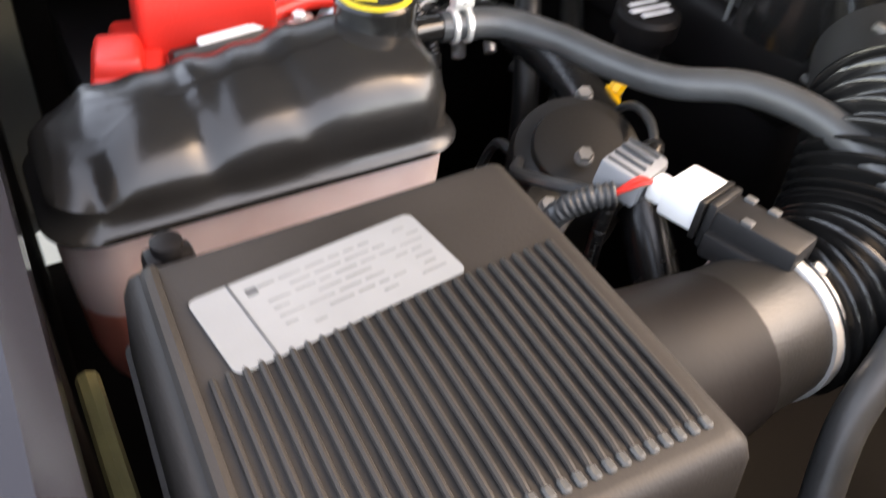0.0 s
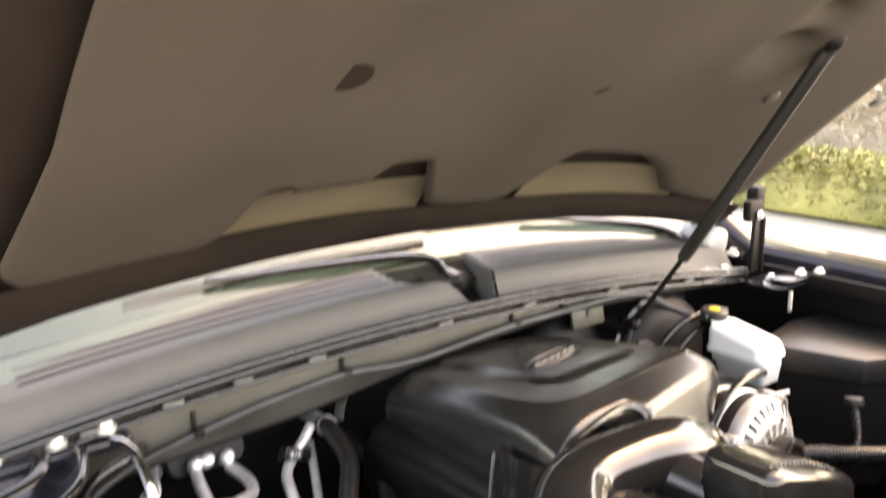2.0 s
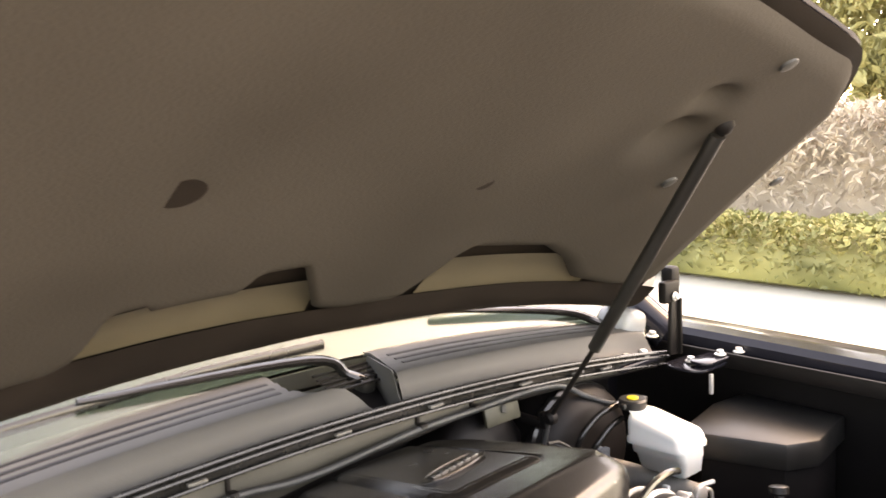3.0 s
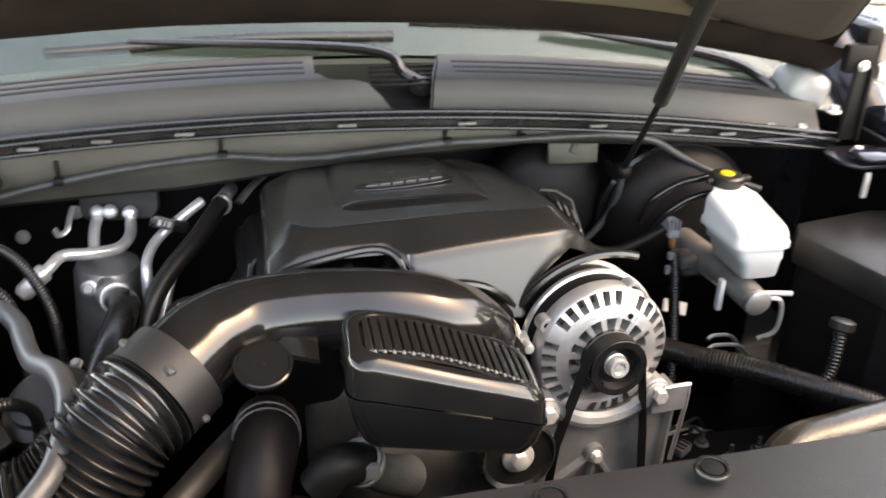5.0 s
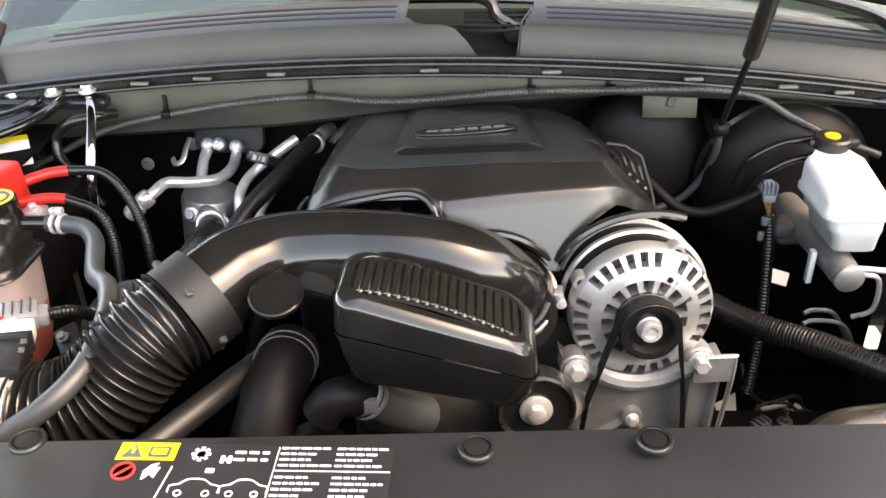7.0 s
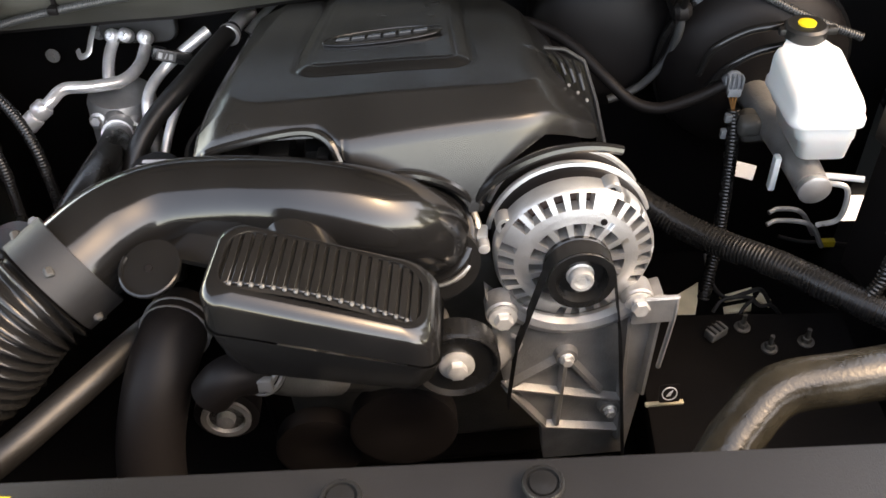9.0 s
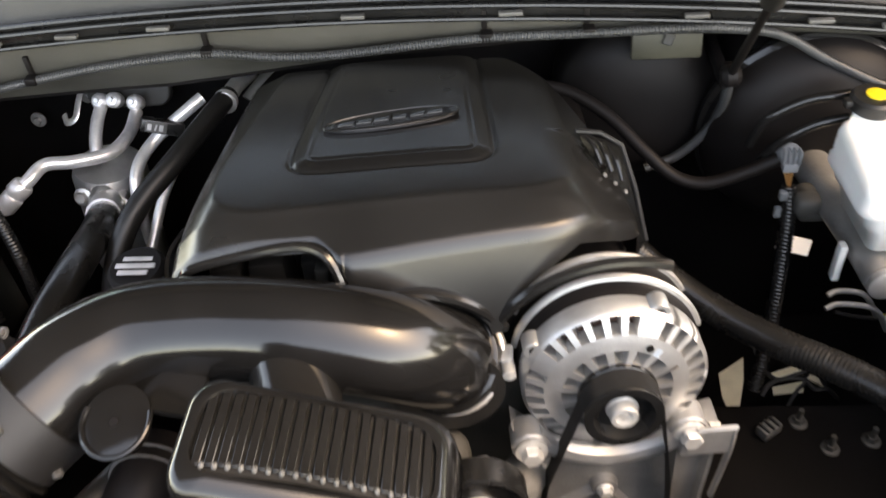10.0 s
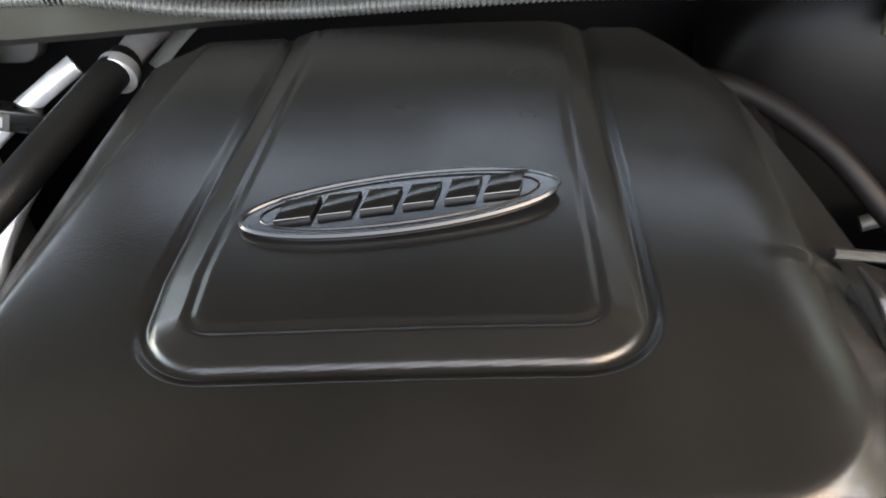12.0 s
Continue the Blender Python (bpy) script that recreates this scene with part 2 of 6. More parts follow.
def rounded(w, h, r, n=5):
    out = []
    for cx, cy, a in ((w / 2 - r, h / 2 - r, 0), (-w / 2 + r, h / 2 - r, 90), (-w / 2 + r, -h / 2 + r, 180), (w / 2 - r, -h / 2 + r, 270)):
        out += arc(cx, cy, r, a, a + 90, n)
    return out


def resampled(pts, count):
    """The same closed outline with evenly spaced points."""
    xy = np.array(pts + pts[:1])
    at = np.concatenate([[0], np.cumsum(np.hypot(*np.diff(xy, axis=0).T))])
    s = np.linspace(0, at[-1], count, endpoint=False)
    return list(zip(np.interp(s, at, xy[:, 0]).tolist(), np.interp(s, at, xy[:, 1]).tolist()))


def ring_stack(levels, centre, r, n=6, skew=0.0, bend=None, cap=True, dense=0):
    """Rounded rectangles stacked up: levels of (half x, half y, z); bend adds a height at x, y."""
    bm = bmesh.new()
    rings = []
    for hx, hy, z in levels:
        rr = max(0.0015, min(r, hx - 0.001, hy - 0.001))
        ring = []
        outline = rounded(2 * hx, 2 * hy, rr, n)
        for x, y in resampled(outline, dense) if dense else outline:
            px, py = centre[0] + x, centre[1] + y + skew * x
            ring.append(bm.verts.new((px, py, z + (bend(px, py, z) if bend else 0))))
        rings.append(ring)
    m = len(rings[0])
    for a, b in zip(rings, rings[1:]):
        for k in range(m):
            bm.faces.new((a[k], a[(k + 1) % m], b[(k + 1) % m], b[k]))
    if cap:
        bm.faces.new(rings[-1])
    return bm


def bolt(c, axis, r=0.008, flange=1.5):
    """A hexagon head on a flange."""
    x, y, d = frame_axes(axis)
    return join(lathe([(r * flange, 0), (r * flange, r * 0.3), (r * 1.15, r * 0.45)], c, axis, 16), lathe([(r, r * 0.4), (r, r * 1.1), (r * 0.85, r * 1.3)], c, axis, 6))


def face_matrix(c, x, y):
    """A matrix whose x and y lie along the given ways, at c."""
    x = Vector(x).normalized()
    z = x.cross(Vector(y)).normalized()
    y = z.cross(x)
    m = Matrix((x, y, z)).transposed().to_4x4()
    m.translation = c
    return m


def step(a, b, t):
    t = min(1, max(0, (t - a) / (b - a)))
    return t * t * (3 - 2 * t)


# ---- setting: ground, hedge, body of the car ----
def crown(x):
    return -0.10 * x * x - 0.02 * x


def ground_sheet():
    bm = bmesh.new()
    bmesh.ops.create_grid(bm, x_segments=24, y_segments=24, size=1500)
    return bm


solo("ground", ground_sheet(), M_GROUND, "pale sunlit concrete driveway around the car", "driveway", "structure")


def leaves(box, count, size, seed, squash=0.6):
    """Many small bent leaves filling a box, thicker near its skin."""
    rng = random.Random(seed)
    verts, faces = [], []
    (x0, x1), (y0, y1), (z0, z1) = box
    for _ in range(count):
        x, y, z = rng.uniform(x0, x1), rng.uniform(y0, y1), z0 + (z1 - z0) * rng.random() ** 0.6
        z += 0.12 * noise.noise((x * 0.9, y * 0.9, 3.0)) + 0.05 * noise.noise((x * 4, y * 4, 1.0))
        m = Euler((rng.uniform(-1.1, 1.1), rng.uniform(-1.1, 1.1), rng.uniform(0, 6.3))).to_matrix()
        s = size * rng.uniform(0.6, 1.4)
        k = len(verts)
        for p in ((-s, 0, 0), (0, -s * squash, s * 0.25), (s, 0, 0), (0, s * squash, s * 0.25)):
            verts.append(Vector((x, y, z)) + m @ Vector(p))
        faces.append((k, k + 1, k + 2, k + 3))
    me = bpy.data.meshes.new("leaves")
    me.from_pydata(verts, [], faces)
    return me


def hedge(name, box, material, count, size, seed, label):
    me = leaves(box, count, size, seed)
    me.materials.append(material)
    ob = tagged(new(name, me), label, "hedge", "", "stuff")
    (x0, x1), (y0, y1), (z0, z1) = box
    core = part("hedge_core", rbox(((x0 + x1) / 2, (y0 + y1) / 2, (z0 + z1 - 0.15) / 2), (x1 - x0 - 0.25, y1 - y0 - 0.25, z1 - z0 - 0.2), 0.1), material, ob)
    return ob


hedge("hedge", ((6.0, 7.3), (-5.0, 9.0), (0, 0.56)), M_HEDGE, 42000, 0.035, 3, "trimmed green hedge along the driveway")
brush = leaves(((8.3, 10.3), (-5.0, 12.0), (0.3, 1.5)), 40000, 0.07, 5, 0.3)
brush.materials.append(M_BRUSH)
brush_thing = tagged(new("brush", brush), "dry bare brush behind the hedge", "brush", "", "stuff")
part("brush_core", rbox((9.5, 3.5, 0.7), (1.2, 16.5, 1.3), 0.3, 3), M_BRUSH, brush_thing)


def tree(x, y, h, seed):
    rng = random.Random(seed)
    t = thing("tree", (x, y, 0), "leafy yellow-green tree behind the hedge", "tree", "trees behind the hedge")
    part("trunk", tube([(x, y, 0), (x + 0.1, y, h * 0.3), (x - 0.05, y + 0.1, h * 0.6), (x, y, h * 0.9)], [0.16, 0.12, 0.08, 0.03], 10, 4), M_BRUSH, t)
    verts, faces = [], []
    for c in range(26):
        a, rr, z = rng.uniform(0, 6.28), rng.uniform(0.2, 1.0) * h * 0.3, h * rng.uniform(0.35, 1.0)
        cx, cy, cr = x + rr * math.cos(a), y + rr * math.sin(a), h * rng.uniform(0.07, 0.13)
        for _ in range(420):
            d = Vector((rng.gauss(0, 1), rng.gauss(0, 1), rng.gauss(0, 0.8))).normalized() * cr * rng.random() ** 0.4
            p, s = Vector((cx, cy, z)) + d, rng.uniform(0.06, 0.13)
            m = Euler((rng.uniform(-1.3, 1.3), rng.uniform(-1.3, 1.3), rng.uniform(0, 6.3))).to_matrix()
            k = len(verts)
            verts += [p - t.location + m @ Vector(q) for q in ((-s, 0, 0), (0, -s * 0.5, 0.02), (s, 0, 0), (0, s * 0.5, 0.02))]
            faces.append((k, k + 1, k + 2, k + 3))
    me = bpy.data.meshes.new("crown")
    me.from_pydata(verts, [], faces)
    me.materials.append(M_TREE)
    new("crown", me).parent = t


for k, (x, y, h) in enumerate(((12.0, 9.5, 5.0), (12.5, 6.5, 5.5), (12.0, 4.0, 4.6), (13.0, 1.5, 5.5), (12.5, -1.5, 5.0), (9.0, 13.0, 5.0))):
    tree(x, y, h, 20 + k)

# body of the car
car = thing("car_body", (0, 0.3, 0), "black sport utility vehicle with its engine bay open", "car", "", "structure")


def fender(side):
    xi, xo = (0.80, 1.0) if side > 0 else (-0.812, -1.02)

    def f(u, v):
        # u along the car, v across from the inner gutter to the sill
        y = 0.75 - 1.55 * u
        prof = [(xi, -0.05), (xi, 0.0), (xi + (xo - xi) * 0.06, 0.012), (xi + (xo - xi) * 0.3, 0.012), (xi + (xo - xi) * 0.7, 0.0), (xi + (xo - xi) * 0.93, -0.03), (xo, -0.13), (xo, -0.75)]
        i = min(int(v), len(prof) - 2)
        t = v - i
        a, b = prof[i], prof[i + 1]
        drop = -0.03 * u * u - 0.015 * (1 - u) * 0
        return Vector((a[0] + (b[0] - a[0]) * t, y, 1.115 + drop + a[1] + (b[1] - a[1]) * t))

    return surface(f, np.linspace(0, 1, 16), np.linspace(0, 7, 29))


part("fender", fender(1), M_PAINT, car, "glossy black painted fender")
part("fender", fender(-1), M_PAINT, car, "glossy black painted fender")
# gutter rails between the fenders and the inner wings
for x0, x1 in ((0.772, 0.80),):
    part("gutter", join(rbox(((x0 + x1) / 2, 0.02, 1.078), (x1 - x0, 1.2, 0.012), 0.003), rbox((x0 if x0 > 0 else x1, 0.02, 1.085), (0.008, 1.2, 0.03), 0.002)), M_BAY, car)
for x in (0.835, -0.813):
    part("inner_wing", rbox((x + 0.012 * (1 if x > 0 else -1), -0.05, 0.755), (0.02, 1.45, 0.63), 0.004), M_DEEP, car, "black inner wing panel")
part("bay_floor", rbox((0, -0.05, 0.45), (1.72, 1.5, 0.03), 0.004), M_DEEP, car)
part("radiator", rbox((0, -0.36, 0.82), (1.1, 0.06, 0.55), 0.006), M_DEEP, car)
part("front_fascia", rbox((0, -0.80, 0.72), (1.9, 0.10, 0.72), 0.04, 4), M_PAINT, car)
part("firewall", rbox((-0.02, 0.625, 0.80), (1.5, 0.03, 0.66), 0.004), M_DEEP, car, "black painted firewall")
part("cab_side", rbox((0.97, 1.75, 0.75), (0.06, 2.0, 0.9), 0.02), M_PAINT, car)
part("cab_side", rbox((-0.97, 1.75, 0.75), (0.06, 2.0, 0.9), 0.02), M_PAINT, car)
for s in (-1, 1):
    part("side_window", rbox((s * 0.86, 2.05, 1.5), (0.03, 1.7, 0.64), 0.008, 2, (0, -s * 12, 0)), M_GLOSS, car, "dark tinted side window")
part("roof", surface(lambda u, v: Vector((u, v, 1.86 - 0.06 * u * u)), np.linspace(-0.80, 0.80, 13), np.linspace(1.62, 2.9, 6), 0.04), M_PAINT, car)
part("rear_wall", rbox((0, 2.85, 1.1), (1.9, 0.06, 1.5), 0.02), M_PAINT, car)
part("dashboard", surface(lambda u, v: Vector((u, 0.72 + 0.5 * v, 1.16 + 0.02 * math.sin(v * 3.1) + crown(u) * 0.5 - 0.3 * step(0.8, 1, v))), np.linspace(-0.75, 0.75, 13), np.linspace(0, 1, 12), 0.03), M_INTERIOR, car)
part("cab_floor", rbox((0, 1.8, 0.5), (1.9, 2.1, 0.04), 0.01), M_INTERIOR, car)
for x in (-0.36, 0.4):
    seat = part("seat", join(rbox((x, 1.75, 1.0), (0.5, 0.16, 0.7), 0.05, 3, (-12, 0, 0)), rbox((x, 1.78, 1.45), (0.26, 0.1, 0.2), 0.04, 3)), M_INTERIOR, car)


def glass_at(x, y):
    return 1.205 + crown(x) * 1.3 + (y - 0.60) * 0.63


ws = part("windshield", surface(lambda u, v: Vector((u, 0.60 + 1.05 * v - 0.18 * u * u * (1 - v), glass_at(u, 0.60 + 1.05 * v))), np.linspace(-0.76, 0.76, 20), np.linspace(0, 1, 8), 0.005), M_GLASS, car, "clear laminated windshield")
ws.visible_shadow = False
for s in (-1, 1):
    part("pillar", tube([(s * 0.80, 0.50, 1.10), (s * 0.78, 0.8, 1.30), (s * 0.72, 1.3, 1.62), (s * 0.70, 1.65, 1.83)], 0.04, 10, 5), M_PAINT, car)

# cowl
PROFILE = [(0.459, 1.155), (0.463, 1.158), (0.469, 1.162), (0.476, 1.178), (0.483, 1.194), (0.488, 1.1985), (0.492, 1.1965), (0.497, 1.1985), (0.514, 1.2015), (0.5145, 1.1975), (0.519, 1.1985), (0.534, 1.2035), (0.5345, 1.1995), (0.539, 1.2005), (0.554, 1.206), (0.5545, 1.202), (0.559, 1.203), (0.585, 1.208), (0.61, 1.205)]


def cowl_piece(xa, xb, n):
    """Between x limits that are functions of the place along the profile."""

    def f(u, v):
        i = int(v)
        y, z = PROFILE[i]
        t = i / (len(PROFILE) - 1)
        x = xa(t) + (xb(t) - xa(t)) * u
        return Vector((x, y - 0.12 * max(0, abs(x) - 0.45) ** 2 * 0, z + crown(x)))

    return surface(f, np.linspace(0, 1, n), range(len(PROFILE)), 0.004)


cowl = part("cowl_panel", cowl_piece(lambda t: -0.76, lambda t: 0.0 - 0.11 * step(0.05, 0.5, t), 24), M_COWL, car, "grey textured plastic cowl below the windshield")
part("cowl_half", cowl_piece(lambda t: 0.055 + 0.03 * t, lambda t: 0.70 - 0.05 * t, 20), M_COWL, cowl)
for y0, z0 in ((0.5148, 1.2022), (0.5348, 1.2042), (0.5548, 1.2067)):
    for xa, xb in ((-0.66, -0.125), (0.10, 0.60)):
        part("louvre_slot", surface(lambda u, v: Vector((u, y0 + 0.0075 * v, z0 + 0.0006 * v + crown(u))), np.linspace(xa, xb, 24), (0, 1), 0.0015), M_BAY, cowl, "dark air intake slot")
part("end_wall", surface(lambda u, v: Vector((0.056 + 0.03 * u, 0.466 + 0.13 * u, 1.135 + (0.018 + 0.046 * step(0, 0.25, u)) * v)), np.linspace(0, 1, 14), np.linspace(0, 1, 3), 0.003, (-1, 0, 0)), M_COWL, cowl)
part("wiper_well", surface(lambda u, v: Vector((-0.13 + 0.21 * u, 0.458 + 0.15 * v, 1.128 + 0.035 * step(0.2, 0.9, v))), np.linspace(0, 1, 8), np.linspace(0, 1, 8), 0.004), M_BAY, cowl)
part("well_grille", join(*[rbox((0.03, 0.545 + 0.012 * k, 1.172 + 0.004 * k), (0.11, 0.005, 0.004), 0.001) for k in range(5)]), M_BAY, cowl)

# weather seal and steel band under the cowl lip
seal = thing("hood_seal", (0, 0.45, 1.12), "black rubber hood seal with pale clips on the cowl edge", "rubber seal")
XS = np.linspace(-0.77, 0.72, 24)
for y, z, r in ((0.450, 1.1605, 0.0034), (0.446, 1.1525, 0.0032), (0.447, 1.136, 0.003)):
    part("seal_lip", tube([(x, y, z + crown(x)) for x in XS], r, 8, 2), M_RUBBER, seal)
part("seal_strip", surface(lambda u, v: Vector((u, 0.453, 1.135 + 0.026 * v + crown(u))), XS, (0, 1), 0.006, (0, 1, 0)), M_RUBBER, seal)
for x in (-0.60, -0.50, -0.405, -0.295, -0.071, 0.104, 0.306, 0.44, 0.52):
    part("clip", rbox((x, 0.4435, 1.1445 + crown(x)), (0.027, 0.008, 0.005), 0.0015, 2), M_CLIP, seal)


def band_foot(x):
    """Lower edge of the band, deeper on the battery side."""
    return float(np.interp(x, (-0.77, -0.3, 0.0, 0.1, 0.2, 0.72), (1.045, 1.052, 1.083, 1.090, 1.102, 1.100))) + crown(x) * 0.6


def band_point(x, v):
    top, foot = 1.135 + crown(x), band_foot(x)
    return Vector((x, 0.457 + 0.020 * step(0.45, 1.0, v), top + (foot - top) * v))


part("steel_band", surface(band_point, XS, np.linspace(0, 1, 8), 0.004, (0, 1, 0)), M_BAND, car, "grey-olive steel band under the cowl lip")
part("cowl_shelf", surface(lambda u, v: Vector((u, 0.476 + 0.15 * v, band_foot(u) + 0.001)), XS, (0, 1), 0.004), M_BAY, car)


# hood
def hood_z(x, y):
    s = 0.56 - y
    return 1.263 - 0.17 * x * x + 0.66 * s - 0.28 * max(0, s - 0.5) ** 2


def hood_front(x):
    d = 0.55 - x
    return -0.05 - 0.08 * d - 0.12 * d * d


def hood_rear(x):
    return float(np.interp(x, (-0.78, -0.60, -0.46, -0.33, -0.23, -0.147, 0.0, 0.24, 0.72), (0.43, 0.455, 0.487, 0.508, 0.525, 0.537, 0.550, 0.56, 0.557)))


def rail_front(x):
    return float(np.interp(x, (-0.78, -0.60, -0.485, -0.396, -0.284, -0.149, -0.045, 0.164, 0.72), (0.30, 0.34, 0.371, 0.39, 0.414, 0.443, 0.462, 0.475, 0.48)))


def hood_point(u, v, inset, lift):
    """u from side to side, v from the rear edge to the front edge."""
    half = 0.749 - inset - 0.095 * v
    x = -0.016 - 0.095 * v + half * u
    corner = max(0, abs(u) - 0.80) / 0.20
    y1 = hood_front(x) + inset * 0.9 + 0.075 * corner ** 2
    y0 = hood_rear(x)
    y = y0 + (y1 - y0) * v
    return Vector((x, y, hood_z(x, y) + lift))


def hood_sheet(v0, v1, inset, lift, thick=0.0):
    us = [math.sin(math.pi / 2 * t) for t in np.linspace(-1, 1, 34)]
    return surface(lambda u, v: hood_point(u, v, inset, lift), us, np.linspace(v0, v1, 26), thick, (0, -0.5, 0.85))


hood = thing("hood", (0, 0.56, 1.25), "raised black hood with a brown-grey felt liner underneath", "car hood")
part("outer_panel", hood_sheet(0, 1, 0.004, 0.022, 0.004), M_PAINT, hood, "glossy black outer skin")
part("inner_panel", hood_sheet(0.005, 1, 0.0, 0.014), M_RAIL, hood, "dark painted inner hood frame")


def rear_rail():
    def f(u, v):
        y = hood_rear(u) + 0.004 + (rail_front(u) - 0.004 - hood_rear(u)) * v
        return Vector((u, y, hood_z(u, y) - 0.002 - 0.012 * math.sin(math.pi * v)))

    return surface(f, np.linspace(-0.76, 0.725, 40), np.linspace(0, 1, 9))


part("rear_rail", rear_rail(), M_RAIL, hood)


REAR_X = (-0.80, -0.52, -0.488, -0.476, -0.425, -0.417, -0.288, -0.272, -0.195, -0.152, -0.105, -0.05, 0.06, 0.10, 0.113, 0.142, 0.323, 0.424, 0.50, 0.62, 0.76)
REAR_Y = (0.305, 0.372, 0.36, 0.275, 0.285, 0.302, 0.322, 0.285, 0.298, 0.365, 0.44, 0.460, 0.470, 0.40, 0.365, 0.338, 0.352, 0.402, 0.462, 0.482, 0.482)


def liner_rear(x):
    """Rear edge of the liner, oblique where the frame pocket shows."""
    return sum(float(np.interp(x + d, REAR_X, REAR_Y)) for d in (-0.003, 0.0, 0.003)) / 3


def liner():
    def f(u, v):
        base = hood_point(u, 0, 0.012, 0)
        y0 = liner_rear(base.x)
        front = hood_point(u, 1, 0.012, 0)
        v0 = (base.y - y0) / (base.y - front.y)
        vv = v0 + (1 - v0) * v
        q = hood_point(u * (1 - 0.05 * max(0, 1 - v * 9) ** 2) * (1 if u > 0 else max(0.90, 0.962 - 0.13 * vv)), vv, 0.012, 0)
        x, y = q.x, q.y
        dim = 0.0
        for cx, cy, w, h in ((0.25, 0.10, 0.045, 0.03), (0.235, 0.03, 0.03, 0.02)):
            dim += h * math.exp(-(((x - cx) / w) ** 2 + ((y - cy) / (w * 0.7)) ** 2))
        edge = min(1, (1 - abs(u)) * 18, v * 18, (1 - v) * 25)
        return Vector((x, y, q.z - 0.013 * math.sqrt(max(0, edge)) + dim + 0.004 * noise.noise((x * 5, y * 5, 0))))

    us = [math.sin(math.pi / 2 * t) for t in np.linspace(-1, 1, 190)]
    return surface(f, us, np.linspace(0, 1, 56))


part("liner", liner(), M_LINER, hood, "brown-grey felt insulation liner")
for x, y in ((0.353, 0.182), (0.281, -0.04), (0.60, 0.15)):
    z = hood_z(x, y) - 0.013
    part("liner_clip", lathe([(0.013, 0.0), (0.012, 0.004), (0.006, 0.006)], (x, y, z), (0, -0.55, -0.83), 14), M_COWL, hood)


def pocket(xs, near, far):
    """Sunken steel between the liner's rear edge and the rail."""

    def f(u, v):
        y = near(u) + (far(u) - near(u)) * v
        return Vector((u, y, hood_z(u, y) + 0.004 + 0.007 * math.sin(math.pi * v)))

    return surface(f, xs, np.linspace(0, 1, 7))


part("pocket_plate", pocket(np.linspace(-0.485, -0.11, 24), lambda x: float(np.interp(x, (-0.485, -0.475, -0.416, -0.358, -0.281, -0.159, -0.11), (0.34, 0.30, 0.309, 0.317, 0.339, 0.364, 0.41))), lambda x: rail_front(x) + 0.01), M_HOODPALE, hood, "paler bare steel of the hood frame")
part("pocket_plate", pocket(np.linspace(0.10, 0.50, 20), lambda x: 0.384 + 0.06 * (x - 0.12), lambda x: rail_front(x) + 0.01), M_HOODPALE, hood, "paler bare steel of the hood frame")

for x, y, w in ((-0.440, 0.075, 0.021), (-0.025, 0.171, 0.012)):
    z = hood_z(x, y) - 0.0125
    hole = lathe([(w, 0.001), (w * 0.9, -0.001), (w * 0.5, -0.0035), (0.002, -0.004)], (x, y, z), (0, -0.55, -0.83), 24)
    part("liner_dimple", hole, M_RAIL, hood, "dark pressed dimple in the liner")
# gas strut
top, joint, foot = Vector((0.318, 0.060, 1.570)), Vector((0.345, 0.324, 1.203)), Vector((0.349, 0.431, 1.059))
strut = thing("gas_strut", foot, "black gas strut holding the hood open", "gas strut")
body_top = Vector((0.320, 0.080, 1.545))
part("cylinder", tube([body_top, (body_top + joint) / 2, joint], 0.011, 14, 3), M_DULL, strut)
part("rod", tube([joint, (joint + foot) / 2, foot], 0.0045, 10, 3), M_BAY, strut)
part("end_joint", lathe([(0.008, -0.01), (0.013, -0.004), (0.013, 0.006), (0.007, 0.012)], foot, (1, 0, 0.1), 14), M_BAY, strut)
part("end_joint", lathe([(0.008, -0.012), (0.013, -0.004), (0.013, 0.006), (0.007, 0.016)], (body_top + top) / 2, (0, -0.55, 0.83), 14), M_BAY, strut)
part("foot_bracket", join(rbox((0.351, 0.447, 1.050), (0.016, 0.018, 0.030), 0.004), rbox((0.348, 0.50, 1.044), (0.014, 0.10, 0.016), 0.004)), M_BAY, strut)

# radiator shroud
shroud = thing("radiator_shroud", (0, -0.5, 1.10), "charcoal plastic radiator cover with push pins", "radiator cover")


def shroud_y(x):
    return -0.277 + 0.05 * x


part("cover_panel", surface(lambda u, v: Vector((u, shroud_y(u) + 0.004 * (v < 0.5) - 0.47 * max(0, v - 1) / 9, (1.085, 1.112, 1.1205, 1.123)[int(v)] if v < 3 else 1.123 - 0.02 * ((v - 3) / 7) ** 2)), np.linspace(-0.72, 0.70, 20), [0, 1, 2, 3, 4, 5, 6, 7, 8, 9, 10], 0.004), M_SHROUD, shroud)
for x, y in ((-0.318, -0.306), (0.0067, -0.307), (0.132, -0.2965)):
    pin = part("push_pin", lathe([(0.0135, 0.0), (0.0135, 0.002), (0.0125, 0.0035), (0.0105, 0.0035), (0.0098, 0.0012), (0.009, 0.0012), (0.0085, 0.0028), (0.0, 0.0032)], (x, y, 1.1235), (0, 0, 1), 28, False), M_RUBBER, shroud)


# door mirror
mirror = part("door_mirror", ring_stack([(0.10, 0.05, 1.075), (0.125, 0.07, 1.085), (0.135, 0.08, 1.13), (0.125, 0.07, 1.175), (0.10, 0.045, 1.188)], (1.20, 0.97), 0.045), M_CHROME, car, "chrome door mirror")
part("mirror_foot", rbox((1.06, 0.98, 1.04), (0.2, 0.07, 0.06), 0.02, 3), M_BAY, car)
# ---- engine ----
ENG = pose(0, 0, 0, 0, 0, 5.5)


def e(u, v, z):
    return ENG @ Vector((u, v, z))


